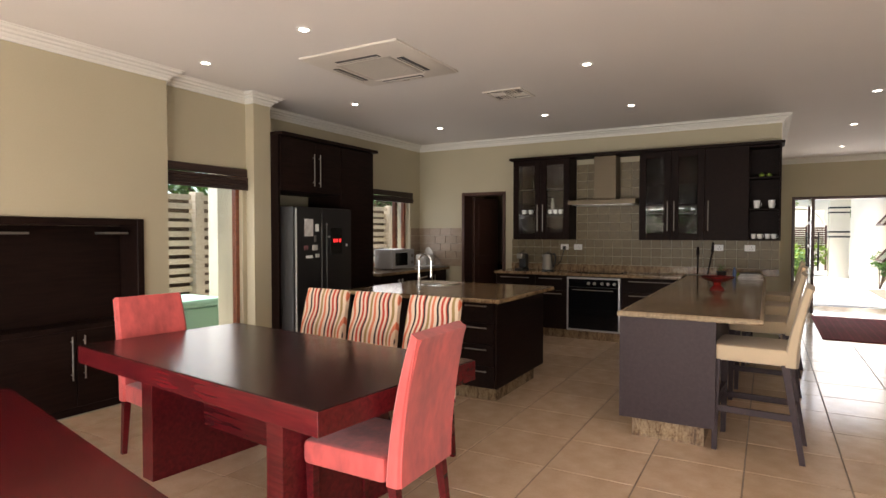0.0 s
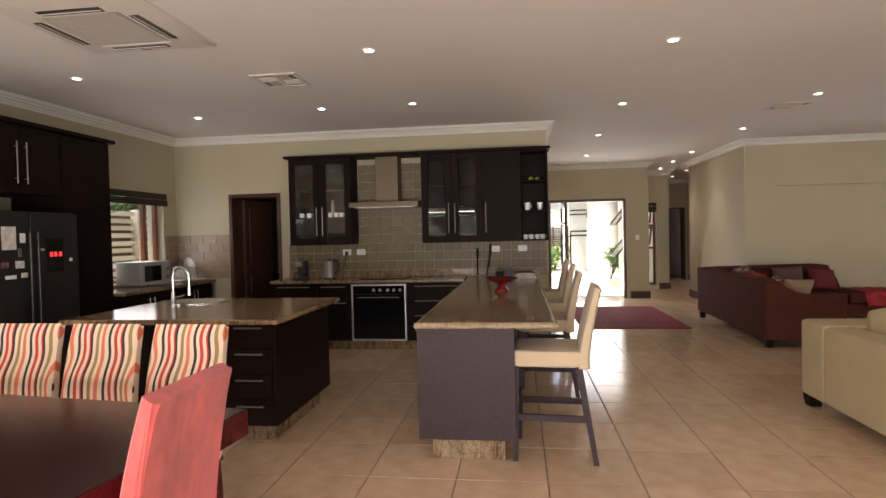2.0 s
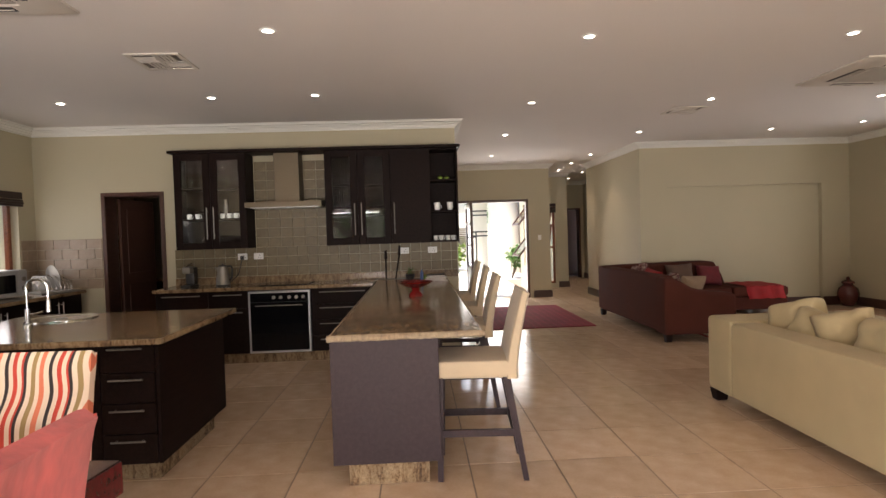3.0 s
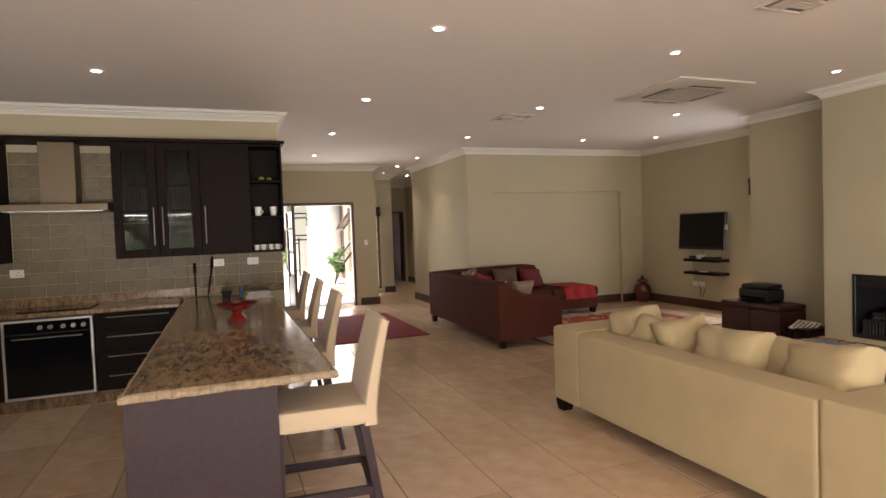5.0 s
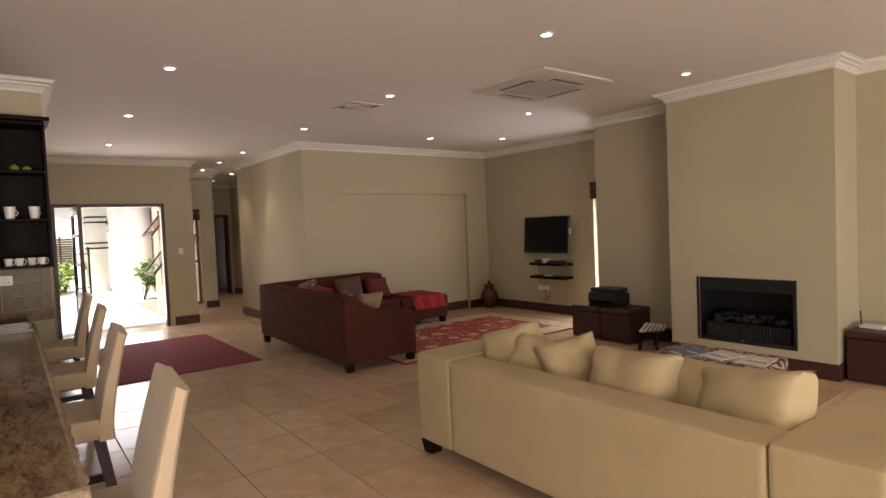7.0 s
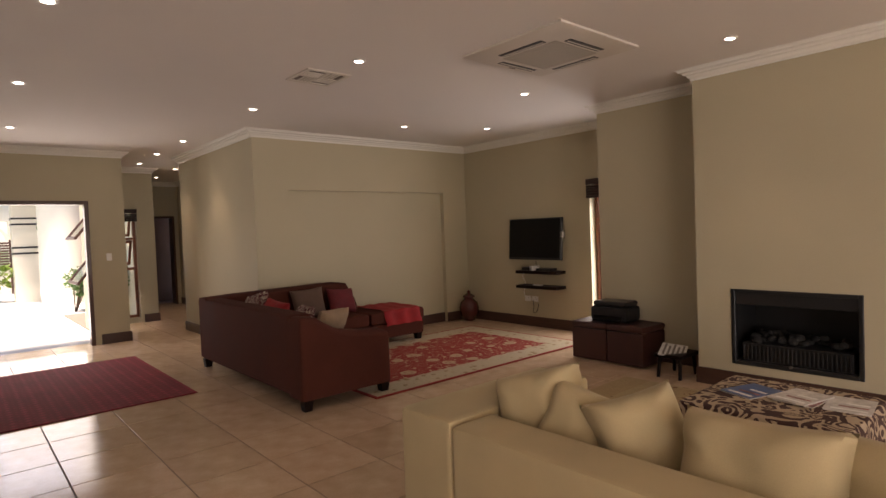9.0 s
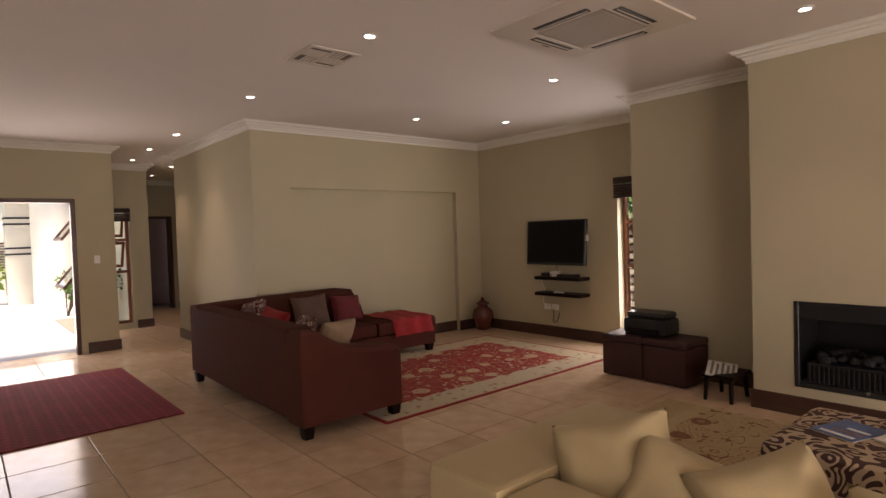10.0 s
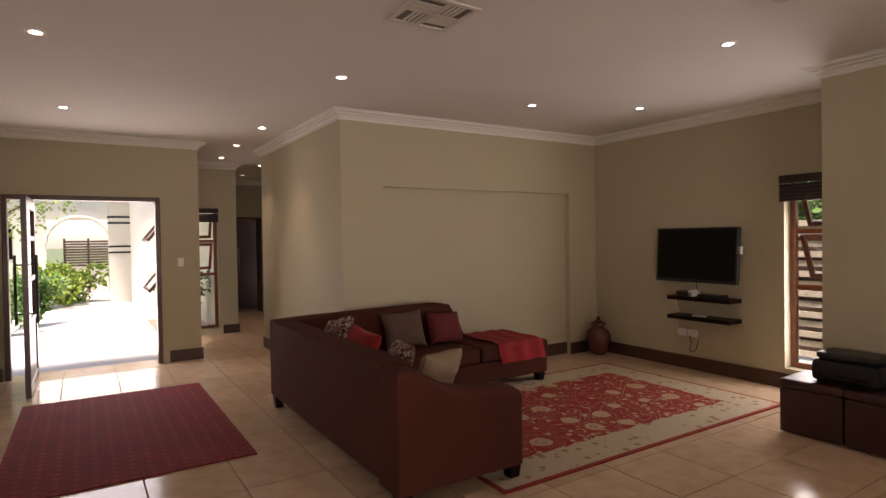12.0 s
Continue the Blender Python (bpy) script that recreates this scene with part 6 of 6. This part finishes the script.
for i, (x, y) in enumerate(((-7, -11), (-3.5, -12), (0, -11.5), (3.5, -12), (7, -11))):
    tree(pose(x, y, -0.2), 4.4, 2.0, 20 + i)
shrub(pose(0.55, 19.3, -0.03), 0.45, 1.15, LEAF, "dense dark green shrub beside the paving", 11, 1500, 0.1)
shrub(pose(0.2, 18.2, -0.03), 0.45, 0.7, LEAF, "green shrub beside the paving", 12, 900)
shrub(pose(0.5, 23.0, -0.03), 0.8, 1.0, LEAFY, "bright yellow-green shrub in the courtyard", 13, 1400, 0.14)
shrub(pose(1.2, 24.2, -0.03), 0.7, 0.9, LEAFY, "bright yellow-green fern in the courtyard", 14, 1200, 0.16)
shrub(pose(2.75, 19.6, -0.03), 0.4, 1.2, LEAF, "leafy shrub by the courtyard wing", 15, 900)
shrub(pose(3.1, 17.3, -0.03), 0.4, 1.1, LEAF, "leafy shrub outside the hall window", 16, 900)

wing = thing("courtyard_wing", pose(0, 0, 0), "cream plastered courtyard wing with rounded corner column", "building")
bm = spin(bmesh.new(), [(0.62, -0.03), (0.62, 3.4), (0.0, 3.4)], 40, (3.0, 22.2, 0))
part("round_wall", bm, PLASTER, wing)
part("wall", boxes(((3.0, 21.9, -0.03), (9, 22.4, 3.4))), PLASTER, wing)
part("pillar", boxes(((1.95, 23.6, -0.03), (2.5, 24.2, 3.3)), bevel=0.01), PLASTER, wing)
for z in (1.3, 1.46, 2.1, 2.26):
    part("band", boxes(((1.935, 23.585, z), (2.515, 24.215, z + 0.05))), BLACK, wing, "dark groove band")
part("roof", boxes(((1.5, 21.3, 3.4), (9.3, 24.6, 3.6)), bevel=0.02), ROOF, wing)
gw = thing("garden_house", pose(0, 0, 0), "pale house front with arch across the courtyard", "building")
part("wall", boxes(((-6, 29, -0.2), (0.3, 29.4, 4.0)), ((2.2, 29, -0.2), (9, 29.4, 4.0)), ((0.3, 29, 2.4), (2.2, 29.4, 4.0))), PLASTER, gw)
bm = bmesh.new()
for i in range(16):
    a, b = math.pi * i / 16, math.pi * (i + 1) / 16
    tube(bm, (1.25 + 0.95 * math.cos(a), 28.95, 1.6 + 0.9 * math.sin(a)), (1.25 + 0.95 * math.cos(b), 28.95, 1.6 + 0.9 * math.sin(b)), 0.06, seg=8)
part("arch_moulding", bm, PLASTER, gw)
part("roof", boxes(((-6.3, 28.6, 4.0), (9.3, 29.6, 4.25))), ROOF, gw)
part("window", boxes(((-1.6, 28.97, 1.1), (-0.6, 29.0, 2.1))), BLACKGLASS, gw)
gt = thing("garden_gate", pose(0.85, 27.6, 0), "brown slatted garden gate", "gate")
for i in range(10):
    part("slat", boxes(((0, -0.02, 0.85 + i * 0.085), (1.3, 0.02, 0.91 + i * 0.085))), DOORWOOD, gt)
for x in (0.0, 0.65, 1.3):
    part("post", boxes(((x - 0.03, 0.02, -0.03), (x + 0.03, 0.07, 1.75))), DOORWOOD, gt)
part("low_wall", boxes(((-0.3, 0.07, -0.03), (1.6, 0.25, 0.84))), PLASTER, gt)
bi = thing("storage_bin", pose(-5.75, 5.0, -0.03), "pale green plastic bin outside the dining window", "bin")
part("body", boxes(((-0.3, -0.35, 0), (0.3, 0.35, 0.62)), bevel=0.03), GREENBIN, bi)
part("lid", boxes(((-0.33, -0.38, 0.62), (0.33, 0.38, 0.72)), bevel=0.04), GREENBIN, bi)
single("outer_pillar", boxes(((-5.85, 5.5, -0.03), (-5.45, 5.85, 3.1)), bevel=0.01), PLASTER, "cream plastered pillar outside the dining window", "pillar")

# ---- tiles ----
P, G = 0.535, 0.008
tm = mesh_of("tile", boxes(((G / 2, G / 2, -0.012), (P - G / 2, P - G / 2, 0)), bevel=0.003), FLOORTILE)
floor_ob = bpy.data.objects["floor"]
X0, Y0 = 1.14 - 12 * P, 5.21 - 13 * P
def inside(x, y):
    """Whether a tile's middle lies in the rooms."""
    if y < 9.0:
        return -4.95 < x < 6.5 or (7.33 > x and y > 8.05)
    if y < 11.4:
        return 0.31 < x < 7.4
    if y < 16.3:
        return 0.31 < x < 4.0 if y < 14.3 else (2.6 < x < 4.8)
    return 3.5 < x < 4.8
near, far = [], []
for i in range(24):
    for j in range(48):
        x, y = X0 + i * P, Y0 + j * P
        if y > 18.6 or not inside(x + P / 2, y + P / 2):
            continue
        (near if -3.3 < x < 4.2 and 2.6 < y < 12.9 else far).append((x, y))
near.sort(key=lambda q: (q[0] - 1.5) ** 2 + (q[1] - 7) ** 2)
near, far = near[:300], near[300:] + far
for x, y in near:
    ob = new("tile", tm)
    ob.location, ob.parent = (x, y, 0), floor_ob
bm = bmesh.new()
for x, y in far:
    a, b = G / 2, P - G / 2
    q = [bm.verts.new((x + u, y + v, 0)) for u, v in ((a, a), (b, a), (b, b), (a, b))]
    r = [bm.verts.new((x + u, y + v, -0.008)) for u, v in ((a, a), (b, a), (b, b), (a, b))]
    bm.faces.new(q)
    for k in range(4):
        bm.faces.new((r[k], r[(k + 1) % 4], q[(k + 1) % 4], q[k]))
ft = part("tiling", bm, FLOORTILE, floor_ob)
ft["kind"] = "stuff"

def wall_tiles(wall_ob, mat, rows, make):
    """rows: (z, first, last, width, height, offset)."""
    meshes = {}
    for z, a, b, w, h, off in rows:
        x = a - off
        while x < b - 0.01:
            l, r = max(a, x), min(b, x + w)
            key = round(r - l, 3), round(h, 3)
            if r - l > 0.015:
                if key not in meshes:
                    meshes[key] = mesh_of("tile", boxes(((0.0025, -0.006, 0.0025), (key[0] - 0.0025, 0.004, key[1] - 0.0025)), bevel=0.0025), mat)
                ob = new("tile", meshes[key])
                ob.matrix_basis, ob.parent = make(l, z), wall_ob
            x += w
kw = bpy.data.objects["wall_north_kitchen"]
rows = []
for k in range(3):
    rows.append((0.992 + k * 0.12, -3.26, 0.3, 0.13, 0.12, 0.03))
for k in range(9):
    rows.append((1.352 + k * 0.12, -2.245, -1.315, 0.155, 0.12, 0.0))
wall_tiles(kw, SPLASHTILE, rows, lambda a, z: pose(a, 8.997, z))
rows = [(0.9 + k * 0.125, -4.94, -4.15, 0.2, 0.125, 0.1 * (k % 2)) for k in range(5)]
wall_tiles(kw, WAINTILE, rows, lambda a, z: pose(a, 8.997, z))
ww = bpy.data.objects["wall_west_kitchen"]
rows = [(0.9 + k * 0.125, 8.72, 8.99, 0.2, 0.125, 0.1 * (k % 2)) for k in range(5)]
wall_tiles(ww, WAINTILE, rows, lambda a, z: pose(-4.947, a, z, 0, 0, 90))
